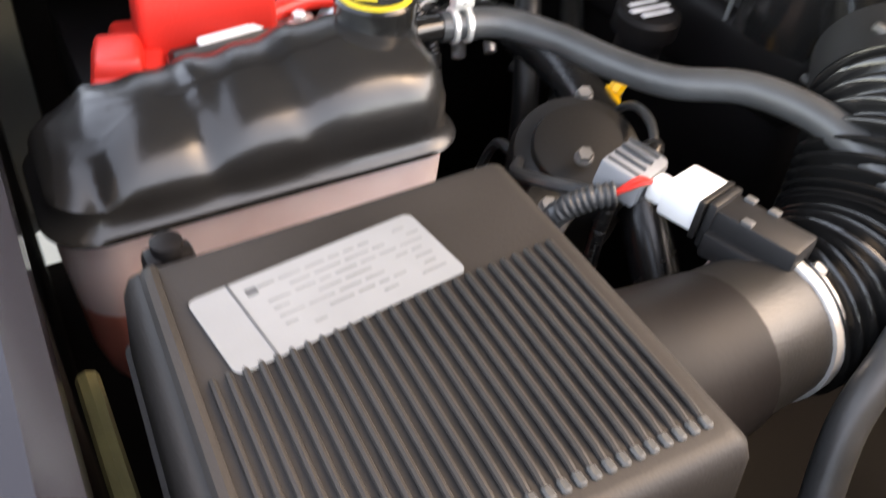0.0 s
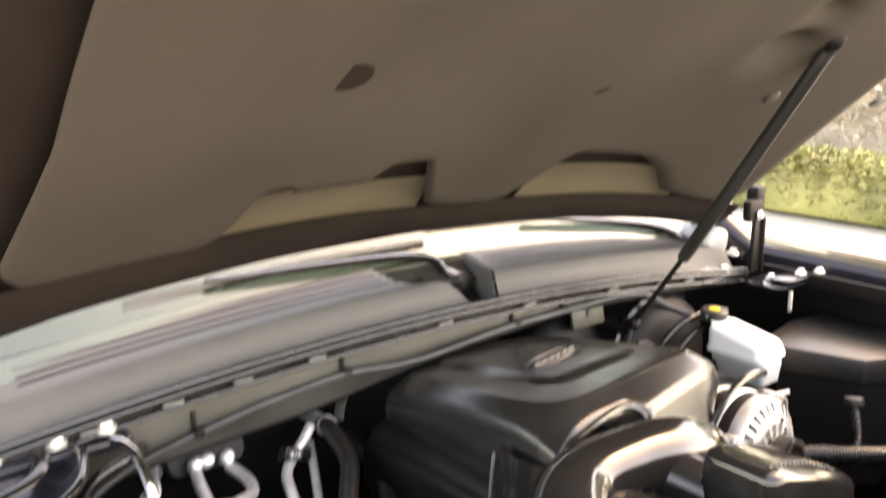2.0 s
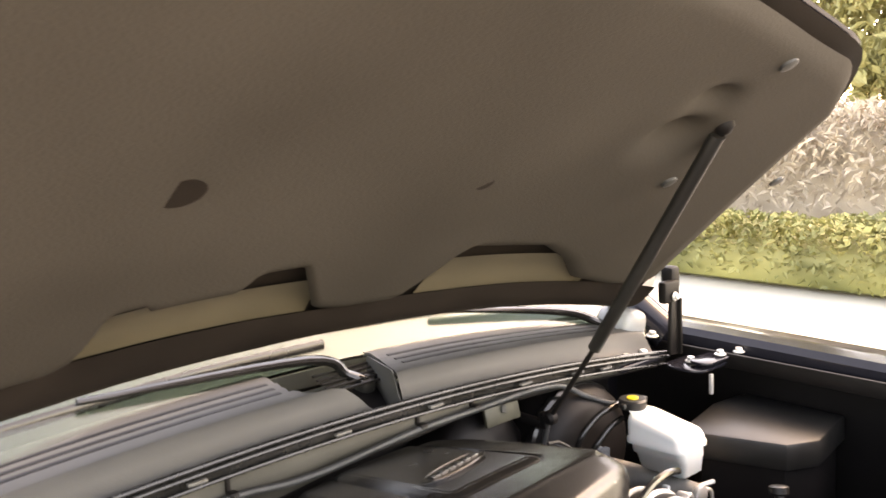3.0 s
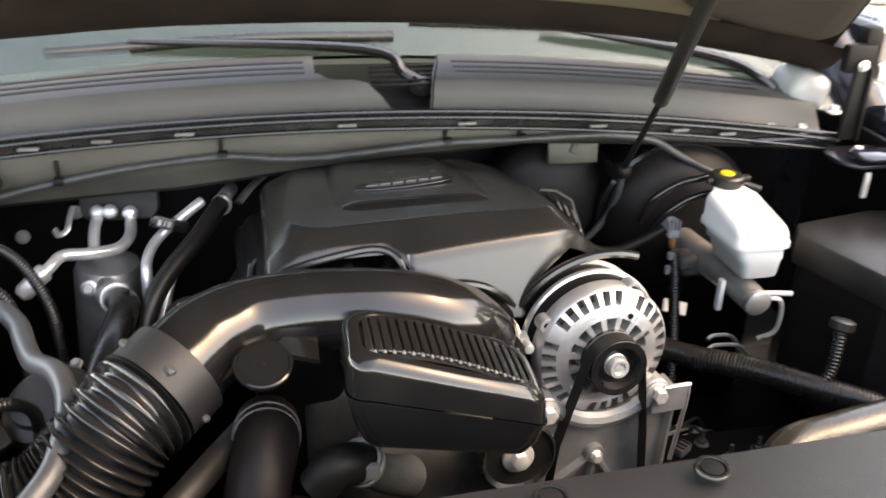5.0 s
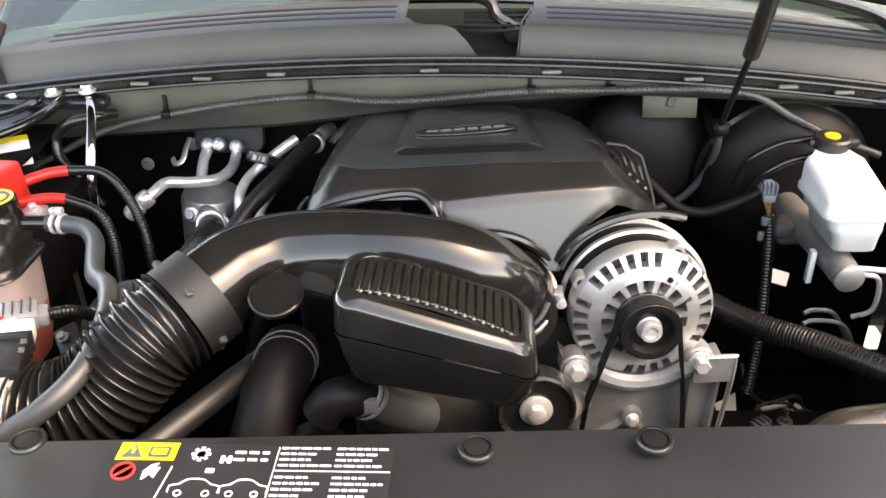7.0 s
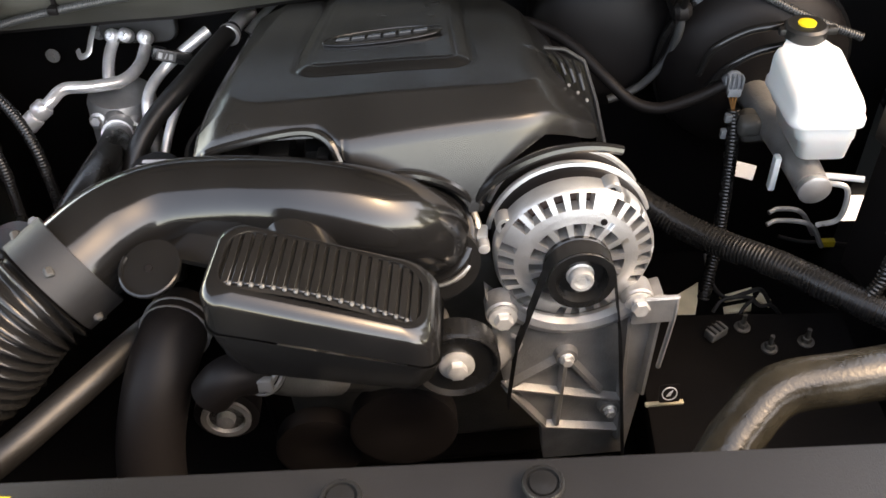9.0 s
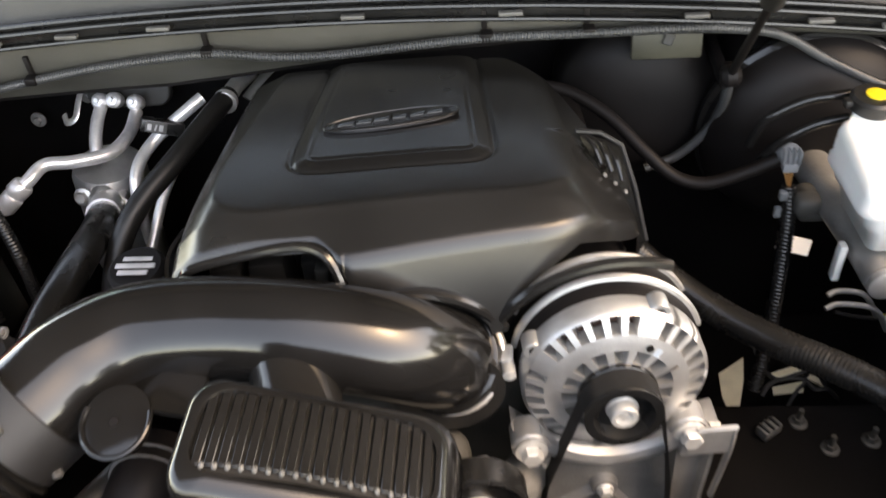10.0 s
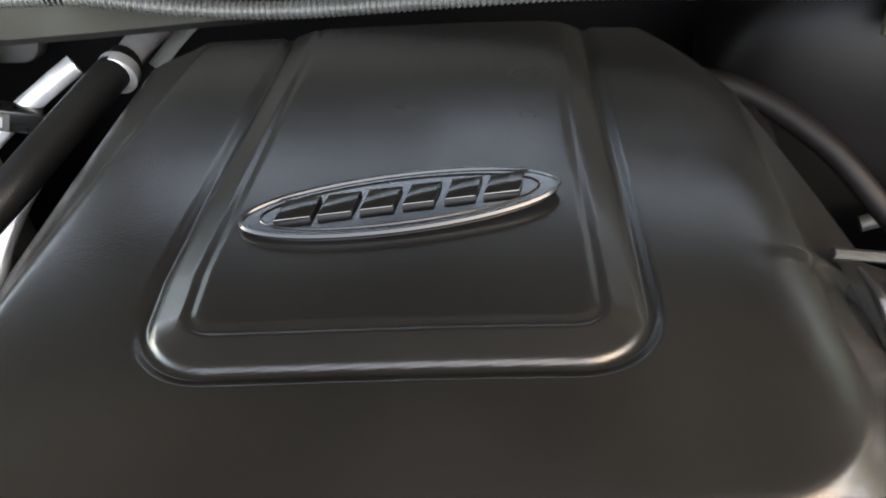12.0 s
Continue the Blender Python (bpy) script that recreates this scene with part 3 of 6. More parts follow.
def cover_front(u):
    return 0.0915 - (0.0190 - 0.108 * max(u, -0.03)) * step(-0.055, -0.022, u) + 0.06 * max(0, (u - 0.125) / 0.11) ** 2.2


def cover_edges(v):
    t = (v - 0.08) / 0.36
    left = -0.182 + 0.024 * t
    right = 0.236 - 0.03 * max(0, v - 0.10) - 1.15 * max(0, v - 0.22) ** 1.75
    return left, right


def plate_depth(u, v):
    """How far a place lies inside the raised plate, which is open to the rear and has round front corners."""
    a, b, r = -0.080 + 0.10 * max(0, v - 0.23), 0.104, 0.026
    du, dv = min(u - a, b - u), v - 0.182
    if du < r and dv < r:
        return r - math.hypot(r - du, r - dv)
    return min(du, dv)


def cover_z(u, v):
    d = max(0, v - 0.122)
    z = 1.1445 - 0.165 * d - 0.035 * d * d - 0.25 * max(0, u) ** 2
    # the top field steps down to the front and the sides with round corners
    du, dv, r = min(u + 0.148 - 0.15 * max(0, v - 0.2), 0.178 - u), v - 0.122 - 0.04 * u, 0.055
    f = r - math.hypot(r - du, r - dv) if du < r and dv < r else min(du, dv)
    z -= 0.42 * (math.sqrt(f * f + 0.000012) - f) / 2 + 0.0015 * step(0.003, -0.006, f)
    z -= 0.016 * step(-0.140, -0.185, u) ** 1.3
    z -= (0.036 - 0.016 * step(0.236, 0.246, v)) * step(0.145, 0.240, u) ** 1.3
    p = plate_depth(u, v)
    z += 0.0048 * min(1, max(0, p / 0.0145)) - 0.0022 * step(-0.007, -0.003, p) * (1 - step(-0.002, 0.002, p)) - 0.001 * step(0.013, 0.015, p) * (1 - step(0.016, 0.019, p))
    return z


def engine_cover():
    vs = np.concatenate([np.linspace(0, 0.06, 7)[:-1], np.linspace(0.06, 0.5, 130)[:-1], np.linspace(0.5, 1, 40)])
    us = np.concatenate([np.linspace(0, 0.06, 8)[:-1], np.linspace(0.06, 0.94, 240)[:-1], np.linspace(0.94, 1, 8)])
    bm = bmesh.new()
    grid = []
    for s in us:
        row = []
        for t in vs:
            v = 0.10 + (0.437 - 0.10) * t
            a, b = cover_edges(v)
            u = a + (b - a) * s
            v = cover_front(u) + (0.437 - cover_front(u)) * t
            a, b = cover_edges(v)
            u = a + (b - a) * s
            r = 0.004 if u < -0.03 and t < 0.1 else 0.010
            d = min(s * (b - a), (1 - s) * (b - a), t * 0.34, 1)
            drop = r - math.sqrt(max(0, r * r - (r - d) ** 2)) if d < r else 0
            row.append(bm.verts.new(e(u, v, cover_z(u, v) - drop)))
        grid.append(row)
    nu, nv = len(us), len(vs)
    for i in range(nu - 1):
        for j in range(nv - 1):
            bm.faces.new((grid[i][j], grid[i + 1][j], grid[i + 1][j + 1], grid[i][j + 1]))

    def skirt(line, low, lean=0.0):
        under = [bm.verts.new(Vector((q.co.x, q.co.y - lean * (q.co.z - low(q.co)), low(q.co)))) for q in line]
        for k in range(len(line) - 1):
            bm.faces.new((line[k], line[k + 1], under[k + 1], under[k]))

    inv = ENG.inverted()

    def front_low(q):
        u = (inv @ q).x
        if u < -0.028:
            return q.z - 0.006
        z = 1.043
        if u < 0.088:
            z = max(z, 1.0 + math.sqrt(max(0, 0.088 ** 2 - (u - 0.015) ** 2)))
        if u > 0.10:
            z = max(z, 0.985 + math.sqrt(max(0, 0.118 ** 2 - (u - 0.195) ** 2)))
        return min(z, q.z - 0.006)

    skirt([grid[i][0] for i in range(nu)], front_low, 0.42)
    skirt([grid[0][j] for j in range(nv)], lambda q: q.z - 0.10)
    skirt([grid[-1][j] for j in range(nv)], lambda q: q.z - 0.05)
    skirt([grid[i][-1] for i in range(nu)], lambda q: q.z - 0.08)
    return bm


cover = thing("engine_cover", e(0.02, 0.25, 1.05), "satin black plastic engine cover with a raised emblem plate", "engine cover")
part("cover_shell", engine_cover(), M_COVER, cover, sharp=50)
# lip round the front opening and the two arches
lip = [e(-0.174, 0.098, 1.02), e(-0.174, 0.094, 1.078), e(-0.167, 0.0905, 1.106), e(-0.15, 0.0895, 1.1165), e(-0.10, 0.089, 1.1265), e(-0.066, 0.0885, 1.1295), e(-0.047, 0.083, 1.1245), e(-0.037, 0.074, 1.111), e(-0.030, 0.060, 1.080)]
part("opening_lip", tube(lip, 0.0045, 8, 6), M_SATIN, cover)
part("arch_lip", tube([e(0.015 + 0.09 * math.cos(radians(a)), 0.062, 1.0 + 0.09 * math.sin(radians(a))) for a in range(132, 24, -9)] + [e(0.099, 0.062, 1.040)], 0.005, 8, 3), M_SATIN, cover)
part("arch_lip", tube([e(0.195 + 0.12 * math.cos(radians(a)), 0.062, 0.985 + 0.12 * math.sin(radians(a))) for a in range(150, 62, -8)], 0.005, 8, 3), M_SATIN, cover)
FLANGE = [Vector(q) for q in ((0.163, 0.262, 1.109), (0.208, 0.262, 1.091), (0.236, 0.233, 0.992), (0.222, 0.205, 0.995), (0.205, 0.215, 1.045), (0.184, 0.236, 1.085))]
flange = bmesh.new()
flange.faces.new([flange.verts.new(q) for q in FLANGE])
bmesh.ops.solidify(flange, geom=flange.faces[:], thickness=0.003)
part("side_flange", flange, M_SATIN, cover)
part("flange_edge", tube(FLANGE[:3], 0.0026, 8, 2), M_SHROUD, cover)
for k in range(3):
    a, b = Vector((0.172 + 0.011 * k, 0.256 - 0.002 * k, 1.1075 - 0.005 * k)), Vector((0.186 + 0.010 * k, 0.233 - 0.003 * k, 1.091 - 0.008 * k))
    part("vent_louvre", tube([a, (a + b) / 2 + Vector((0.001, -0.001, 0.003)), b], [0.0012, 0.0028, 0.0022], 8, 4), M_SATIN, cover)
    part("vent_pip", lathe([(0.0022, 0), (0.0022, 0.001), (0.001, 0.0016)], b + Vector((0.003, -0.008, -0.008)), (0.5, -0.5, 0.6), 10), M_CLIP, cover)
    part("vent_pip", lathe([(0.0022, 0), (0.0022, 0.001), (0.001, 0.0016)], e(-0.152 - 0.006 * k, 0.142 - 0.007 * k, 1.1215 - 0.003 * k), (-0.3, -0.2, 1), 10), M_CLIP, cover)
leg = part("side_leg", surface(lambda u, v: e(-0.187 - 0.009 * math.sin(math.pi * u) - 0.012 * (1 - v), 0.098 + 0.078 * u, 1.000 + 0.088 * v), np.linspace(0, 1, 10), np.linspace(0, 1, 6), 0.004, (1, 0, 0)), M_SATIN, cover)
part("leg_slot", tube([e(-0.200, 0.184, 1.000), e(-0.1965, 0.184, 1.040), e(-0.191, 0.184, 1.078)], 0.0022, 8, 3), M_CLIP, leg)


EMB = face_matrix(e(0.012, 0.266, cover_z(0.012, 0.266) + 0.0004), ENG.to_3x3() @ Vector((1, 0.02, 0)), ENG.to_3x3() @ Vector((0, 1, -0.19)))


def oval(half, rise, count=56):
    """A slanted oval round the emblem's middle."""
    return [(half * math.cos(math.tau * k / count), rise * math.sin(math.tau * k / count) + 0.115 * half * math.cos(math.tau * k / count)) for k in range(count)]


emb = part("emblem_oval", prism(oval(0.0665, 0.0200), 0.0028, EMB, 0.0006, 1), M_EMBLEM, cover, "dark polished oval emblem", 15)
rim = [EMB @ Vector((x, y, 0.0026)) for x, y in oval(0.0660, 0.0195)]
part("emblem_rim", tube(rim + rim[:2], 0.0013, 6, 1), M_SATIN, emb)
inner = [EMB @ Vector((x, y, 0.0028)) for x, y in oval(0.0580, 0.0152)]
part("emblem_line", tube(inner + inner[:2], 0.0006, 5, 1), M_SATIN, emb)
for k, w in enumerate((0.0150, 0.0140, 0.0140, 0.0130, 0.0130, 0.0150)):
    x = -0.0425 + 0.0172 * k
    block = [(-w / 2 - 0.0025, -0.0068), (w / 2 - 0.0025, -0.0068), (w / 2 + 0.0025, 0.0068), (-w / 2 + 0.0025, 0.0068)]
    part("emblem_block", prism(block, 0.0054, EMB @ pose(x, 0.0010 + 0.12 * x, 0, 0, 0, 6), 0.0010), M_GLOSS, emb)

# engine block and intake parts under the cover
block = thing("engine_block", e(0.02, 0.28, 0.6), "dark engine block and manifold below the cover", "engine")
part("block", rbox(e(0.02, 0.28, 0.78), (0.42, 0.36, 0.5), 0.03, 3, (0, 0, 5.5)), M_BAY, block)
part("intake", rbox(e(0.02, 0.29, 1.02), (0.26, 0.26, 0.12), 0.02, 3, (0, 0, 5.5)), M_DULL, block)
for u, w in ((-0.142, 0.028), (-0.105, 0.034), (-0.06, 0.03)):
    part("runner", rbox(e(u, 0.15, 1.06), (w, 0.07, 0.055), 0.006, 2, (0, 0, 5.5)), M_DULL, block)
part("injector", join(rbox(e(-0.052, 0.105, 1.068), (0.02, 0.024, 0.03), 0.003, 2, (0, 0, 5.5)), rbox(e(-0.052, 0.098, 1.09), (0.013, 0.018, 0.018), 0.003)), M_DULL, block)
part("valve_cover", rbox(e(-0.15, 0.27, 0.97), (0.10, 0.36, 0.08), 0.015, 3, (0, 0, 5.5)), M_BAY, block)
part("timing_cover", rbox(e(0.02, 0.12, 0.78), (0.34, 0.06, 0.34), 0.02, 3, (0, 0, 5.5)), M_DIRTY, block)
throttle = part("throttle_body", lathe([(0.052, 0), (0.052, 0.02), (0.047, 0.022), (0.047, 0.05), (0.05, 0.052), (0.05, 0.07)], e(0.045, 0.10, 0.995), ENG.to_3x3() @ Vector((0.0, -1, 0.05)), 32), M_DULL, block)
part("throttle_bolt", bolt(e(0.078, 0.05, 1.018), ENG.to_3x3() @ Vector((0.4, -1, 0.2)), 0.006), M_STEEL, throttle)

# alternator
AX = ENG.to_3x3() @ Vector((0, -1, 0.08))
AC = e(0.189, 0.003, 0.999)
alt = thing("alternator", e(0.19, 0.06, 0.92), "silver cast aluminium alternator with slotted face", "alternator")
AX1 = ENG.to_3x3() @ Vector((1, 0, 0))
AM = face_matrix(AC, AX1, AX.cross(AX1) * -1)
if (AM.to_3x3() @ Vector((0, 0, 1))).dot(AX) < 0:
    AM = face_matrix(AC, AX1, AX.cross(AX1))
AM = AM @ Matrix.Diagonal((0.96, 0.96, 1, 1))


def slotted_face():
    """A ring face with two rows of slots, built from wedges with gaps."""
    bm = bmesh.new()

    def ring_piece(r0, r1, a0, a1, z0, z1, n=2):
        aa = [radians(a0 + (a1 - a0) * k / n) for k in range(n + 1)]
        lo = [bm.verts.new((r0 * math.cos(a), r0 * math.sin(a), z1[0])) for a in aa]
        hi = [bm.verts.new((r1 * math.cos(a), r1 * math.sin(a), z1[1])) for a in aa]
        lo0 = [bm.verts.new((r0 * math.cos(a), r0 * math.sin(a), z0)) for a in aa]
        hi0 = [bm.verts.new((r1 * math.cos(a), r1 * math.sin(a), z0)) for a in aa]
        for k in range(n):
            bm.faces.new((lo[k], hi[k], hi[k + 1], lo[k + 1]))
            bm.faces.new((lo0[k], lo0[k + 1], hi0[k + 1], hi0[k]))
            bm.faces.new((lo[k], lo[k + 1], lo0[k + 1], lo0[k]))
            bm.faces.new((hi[k], hi0[k], hi0[k + 1], hi[k + 1]))
        bm.faces.new((lo[0], lo0[0], hi0[0], hi[0]))
        bm.faces.new((lo[-1], hi[-1], hi0[-1], lo0[-1]))

    zf = lambda r: -0.012 - 0.010 * ((r - 0.035) / 0.045) ** 2
    for r0, r1 in ((0.0325, 0.0355), (0.0500, 0.058), (0.058, 0.0650)):
        for k in range(90):
            ring_piece(r0, r1, k * 4, k * 4 + 4, -0.032, (zf(r0), zf(r1)), 1)
    for k in range(90):
        ring_piece(0.0808, 0.0845, k * 4, k * 4 + 4, -0.045, (zf(0.0808) - 0.001, zf(0.0845) - 0.004), 1)
    for k in range(15):
        a = 24 * k
        ring_piece(0.0355, 0.0500, a, a + 8.5, -0.03, (zf(0.0355), zf(0.0500)), 1)
    for k in range(30):
        a, solid = 12 * k, k in (5, 12, 19, 20, 25, 26)
        ring_piece(0.0650, 0.0808, a, a + (12 if solid else 4.8), -0.04, (zf(0.0650), zf(0.0808) - 0.001), 2)
    bmesh.ops.remove_doubles(bm, verts=bm.verts, dist=2e-4)
    return moved(bm, AM)


face = part("slotted_face", slotted_face(), M_ALU, alt)
part("core", moved(lathe([(0.0800, -0.075), (0.0800, -0.034), (0.03, -0.034)], (0, 0, 0), (0, 0, 1), 40), AM), M_WINDING, alt, "dark copper-brown winding core")
part("rear_housing", moved(lathe([(0.06, -0.115), (0.083, -0.10), (0.085, -0.065), (0.0855, -0.05), (0.083, -0.044), (0.078, -0.044)], (0, 0, 0), (0, 0, 1), 48, False), AM), M_BAY, alt, "dark rear housing")
part("rear_rim", tube([AM @ Vector((0.086 * math.cos(radians(a)), 0.086 * math.sin(radians(a)), -0.066)) for a in range(15, 172, 6)], 0.0042, 8, 2), M_ALU, alt)
part("rear_rim", tube([AM @ Vector((0.084 * math.cos(radians(a)), 0.084 * math.sin(radians(a)), -0.098)) for a in range(25, 165, 6)], 0.004, 8, 2), M_ALUDARK, alt)
for a in (64, 150):
    ear_at = (0.0825 * math.cos(radians(a)), 0.0825 * math.sin(radians(a)))
    lug = part("face_lug", moved(lathe([(0.0100, -0.046), (0.0100, -0.030), (0.0090, -0.0285), (0.0055, -0.0285), (0.005, -0.033), (0.0, -0.033)], (*ear_at, 0), (0, 0, 1), 20, False), AM), M_ALU, alt)
    part("lug_screw", moved(lathe([(0.0042, -0.033), (0.0042, -0.0295), (0.003, -0.029)], (*ear_at, 0), (0, 0, 1), 10), AM), M_BAY, lug)
part("face_hole", moved(lathe([(0.0035, -0.02), (0.0035, -0.0125), (0.002, -0.0125)], (0.026, 0.049, 0), (0, 0, 1), 12), AM), M_BAY, alt)
pulley = part("pulley", moved(lathe([(0.036, -0.012), (0.036, -0.008), (0.033, -0.006), (0.033, 0.012), (0.035, 0.014), (0.035, 0.017), (0.027, 0.017), (0.024, 0.006), (0.016, 0.006)], (0, 0, 0), (0, 0, 1), 36), AM), M_RUBBER, alt, "black grooved pulley")
part("shaft_nut", moved(join(lathe([(0.0125, 0.005), (0.0125, 0.016), (0.0115, 0.018), (0.008, 0.018), (0.0075, 0.014), (0.005, 0.014), (0.004, 0.017), (0.0, 0.017)], (0, 0, 0), (0, 0, 1), 24, False), lathe([(0.0145, 0.004), (0.0145, 0.007), (0.013, 0.008)], (0, 0, 0), (0, 0, 1), 24)), AM), M_STEEL, pulley)
for p in (e(0.1136, -0.008, 0.944), e(0.2555, -0.002, 0.941)):
    part("mount_ear", lathe([(0.0175, -0.036), (0.0175, -0.013), (0.0155, -0.011), (0.004, -0.011)], p, AX, 24), M_ALUDARK, alt)
    part("mount_bolt", bolt(p - AX * 0.010, AX, 0.0098, 1.5), M_STEEL, alt)
TAB = face_matrix(e(0.270, 0.004, 0.934), AX1, (0, 0, 1))
part("tab_plate", prism(rounded(0.046, 0.034, 0.004), 0.004, TAB), M_ALU, alt)
part("tab_rim", tube([TAB @ Vector(q) for q in ((-0.01, 0.017, 0.002), (0.021, 0.017, 0.002), (0.0225, 0.014, 0.002), (0.0225, -0.016, 0.002), (0.018, -0.10, -0.004))], 0.0028, 6, 2), M_ALU, alt)

# bracket below the alternator
brk = thing("accessory_bracket", e(0.19, 0.05, 0.70), "dull cast aluminium accessory bracket with ribs", "bracket")
BM = face_matrix(e(0, 0.016, 0), ENG.to_3x3() @ Vector((1, 0, 0)), (0, 0, 1))
plate = [(0.098, 0.955), (0.106, 0.89), (0.116, 0.815), (0.160, 0.735), (0.165, 0.66), (0.267, 0.66), (0.277, 0.785), (0.284, 0.94), (0.258, 0.935), (0.225, 0.912), (0.186, 0.904), (0.148, 0.912), (0.115, 0.935)]
part("bracket_plate", prism(plate, -0.03, BM, 0.003), M_ALUDARK, brk)
part("cradle", tube([BM @ Vector((0.19 + 0.086 * math.cos(radians(a)), 0.999 + 0.086 * math.sin(radians(a)), 0.004)) for a in range(212, 330, 8)], 0.010, 8, 2), M_ALU, brk)
RIBS = (((0.184, 0.862), (0.119, 0.816)), ((0.184, 0.862), (0.225, 0.796)), ((0.184, 0.862), (0.178, 0.74)), ((0.119, 0.816), (0.250, 0.778)), ((0.119, 0.812), (0.164, 0.738)), ((0.248, 0.920), (0.254, 0.70)), ((0.281, 0.935), (0.275, 0.786)), ((0.164, 0.738), (0.250, 0.720)))


def rib(a, b):
    """A cast rib with a thin crest and a wide root."""
    a, b = Vector(a), Vector(b)
    d = (b - a).normalized()
    m = BM @ Matrix.Translation((a.x, a.y, 0)) @ Matrix(((d.x, -d.y, 0, 0), (d.y, d.x, 0, 0), (0, 0, 1, 0), (0, 0, 0, 1)))
    n = (b - a).length
    bm = bmesh.new()
    low = [bm.verts.new(m @ Vector(q)) for q in ((-0.004, -0.0055, -0.002), (n + 0.004, -0.0055, -0.002), (n + 0.004, 0.0055, -0.002), (-0.004, 0.0055, -0.002))]
    top = [bm.verts.new(m @ Vector(q)) for q in ((0, -0.0018, 0.009), (n, -0.0018, 0.009), (n, 0.0018, 0.009), (0, 0.0018, 0.009))]
    bm.faces.new(top)
    for k in range(4):
        bm.faces.new((low[k], low[(k + 1) % 4], top[(k + 1) % 4], top[k]))
    return bm


for p, q in RIBS:
    part("rib", rib(p, q), M_ALUDARK, brk)
for x, z in ((0.184, 0.862), (0.239, 0.763)):
    part("boss", lathe([(0.014, -0.002), (0.012, 0.009), (0.006, 0.010)], BM @ Vector((x, z, 0)), AX, 20), M_ALUDARK, brk)
    part("bracket_bolt", bolt(BM @ Vector((x, z, 0.009)), AX, 0.0065, 1.3), M_STEEL, brk)
part("foot_tab", rbox(e(0.30, 0.0, 0.776), (0.045, 0.006, 0.004), 0.001, 1, (0, 0, 5.5)), M_TAN, brk)
ST = face_matrix(e(0.302, -0.004, 0.80), ENG.to_3x3() @ Vector((1, 0, 0)), (0, 0.3, 1))
sticker = part("sticker", prism(rounded(0.024, 0.024, 0.003), 0.001, ST), M_BAY, brk, "black sticker with a white ring")
part("sticker_mark", prism([(-0.004, -0.004), (0.001, -0.003), (0.004, 0.0045), (-0.001, 0.001)], 0.0017, ST), M_PRINT, sticker)
part("sticker_ring", lathe([(0.0090, 0.0011), (0.0090, 0.0018), (0.0078, 0.0018), (0.0078, 0.0011)], ST.translation, ST.to_3x3() @ Vector((0, 0, 1)), 24, False), M_PRINT, sticker)

# belt, idler and lower pulleys
belt = thing("drive_belt", e(0.19, 0.0, 0.7), "black ribbed rubber drive belt", "belt")


def belt_run(path, width):
    bm = bmesh.new()
    rows = []
    for q in path:
        rows.append([bm.verts.new(q + AX * (width * (k - 0.5))) for k in range(2)])
    for a, b in zip(rows, rows[1:]):
        bm.faces.new((a[0], b[0], b[1], a[1]))
    bmesh.ops.solidify(bm, geom=bm.faces[:], thickness=0.004)
    return bm


run = [e(0.118, -0.002, 0.80), e(0.128, 0.0, 0.90)] + [AM @ Vector((0.0355 * math.cos(radians(a)), 0.0355 * math.sin(radians(a)), 0.004)) for a in range(166, 8, -12)] + [e(0.238, 0.0, 0.90), e(0.262, 0.0, 0.66)]
part("belt_loop", belt_run(run, 0.02), M_BELT, belt)
idler = thing("idler_pulley", e(0.062, -0.054, 0.928), "black idler pulley with a zinc centre bolt", "pulley")
IC = e(0.062, -0.040, 0.928)
part("wheel", lathe([(0.036, -0.02), (0.044, -0.018), (0.044, 0.006), (0.041, 0.008), (0.036, 0.004), (0.022, 0.004)], IC, AX, 36), M_RUBBER, idler)
part("centre_bolt", join(lathe([(0.018, 0.0), (0.018, 0.007), (0.015, 0.009)], IC, AX, 28), lathe([(0.010, 0.008), (0.010, 0.017), (0.008, 0.018)], IC, AX, 6)), M_STEEL, idler)
part("arm", tube([IC - AX * 0.03, e(0.09, -0.01, 0.90), e(0.12, 0.03, 0.88)], 0.022, 10, 4), M_ALUDARK, idler)
pump = thing("water_pump_pulley", e(-0.18, -0.033, 0.86), "dark lower pulley with a steel hub cap", "pulley")
PC = e(-0.181, -0.033, 0.868)
part("wheel", lathe([(0.02, -0.03), (0.034, -0.02), (0.034, 0.004), (0.03, 0.006)], PC, AX, 32), M_BAY, pump)
part("hub_cap", lathe([(0.026, 0.006), (0.026, 0.010), (0.02, 0.010), (0.018, 0.006), (0.010, 0.006), (0.009, 0.014), (0.004, 0.015)], PC, AX, 28), M_ALUDARK, pump)
for c, r in ((e(0.0, -0.02, 0.80), 0.06), (e(-0.10, -0.01, 0.76), 0.05)):
    lower = thing("lower_pulley", c, "dark belt pulley low in the bay", "pulley", "lower pulleys")
    part("wheel", lathe([(r * 0.9, -0.02), (r, -0.018), (r, 0.004), (r * 0.9, 0.006), (r * 0.4, 0.0)], c, AX, 36), M_BAY, lower)
neck = thing("thermostat_housing", e(-0.07, 0.0, 0.93), "cast aluminium thermostat neck with a spring clamp", "pipe neck")
part("neck", tube([(-0.055, -0.045, 0.925), (-0.085, -0.076, 0.960), (-0.111, -0.100, 0.998)], [0.022, 0.0195, 0.018], 18, 5), M_DIRTY, neck)
NX = Vector((-0.42, -0.42, 0.80))
part("hose_end", tube([(-0.102, -0.091, 0.984), (-0.118, -0.107, 1.003), (-0.134, -0.116, 1.006), (-0.150, -0.118, 0.988)], 0.0200, 18, 5), M_BAY, neck)
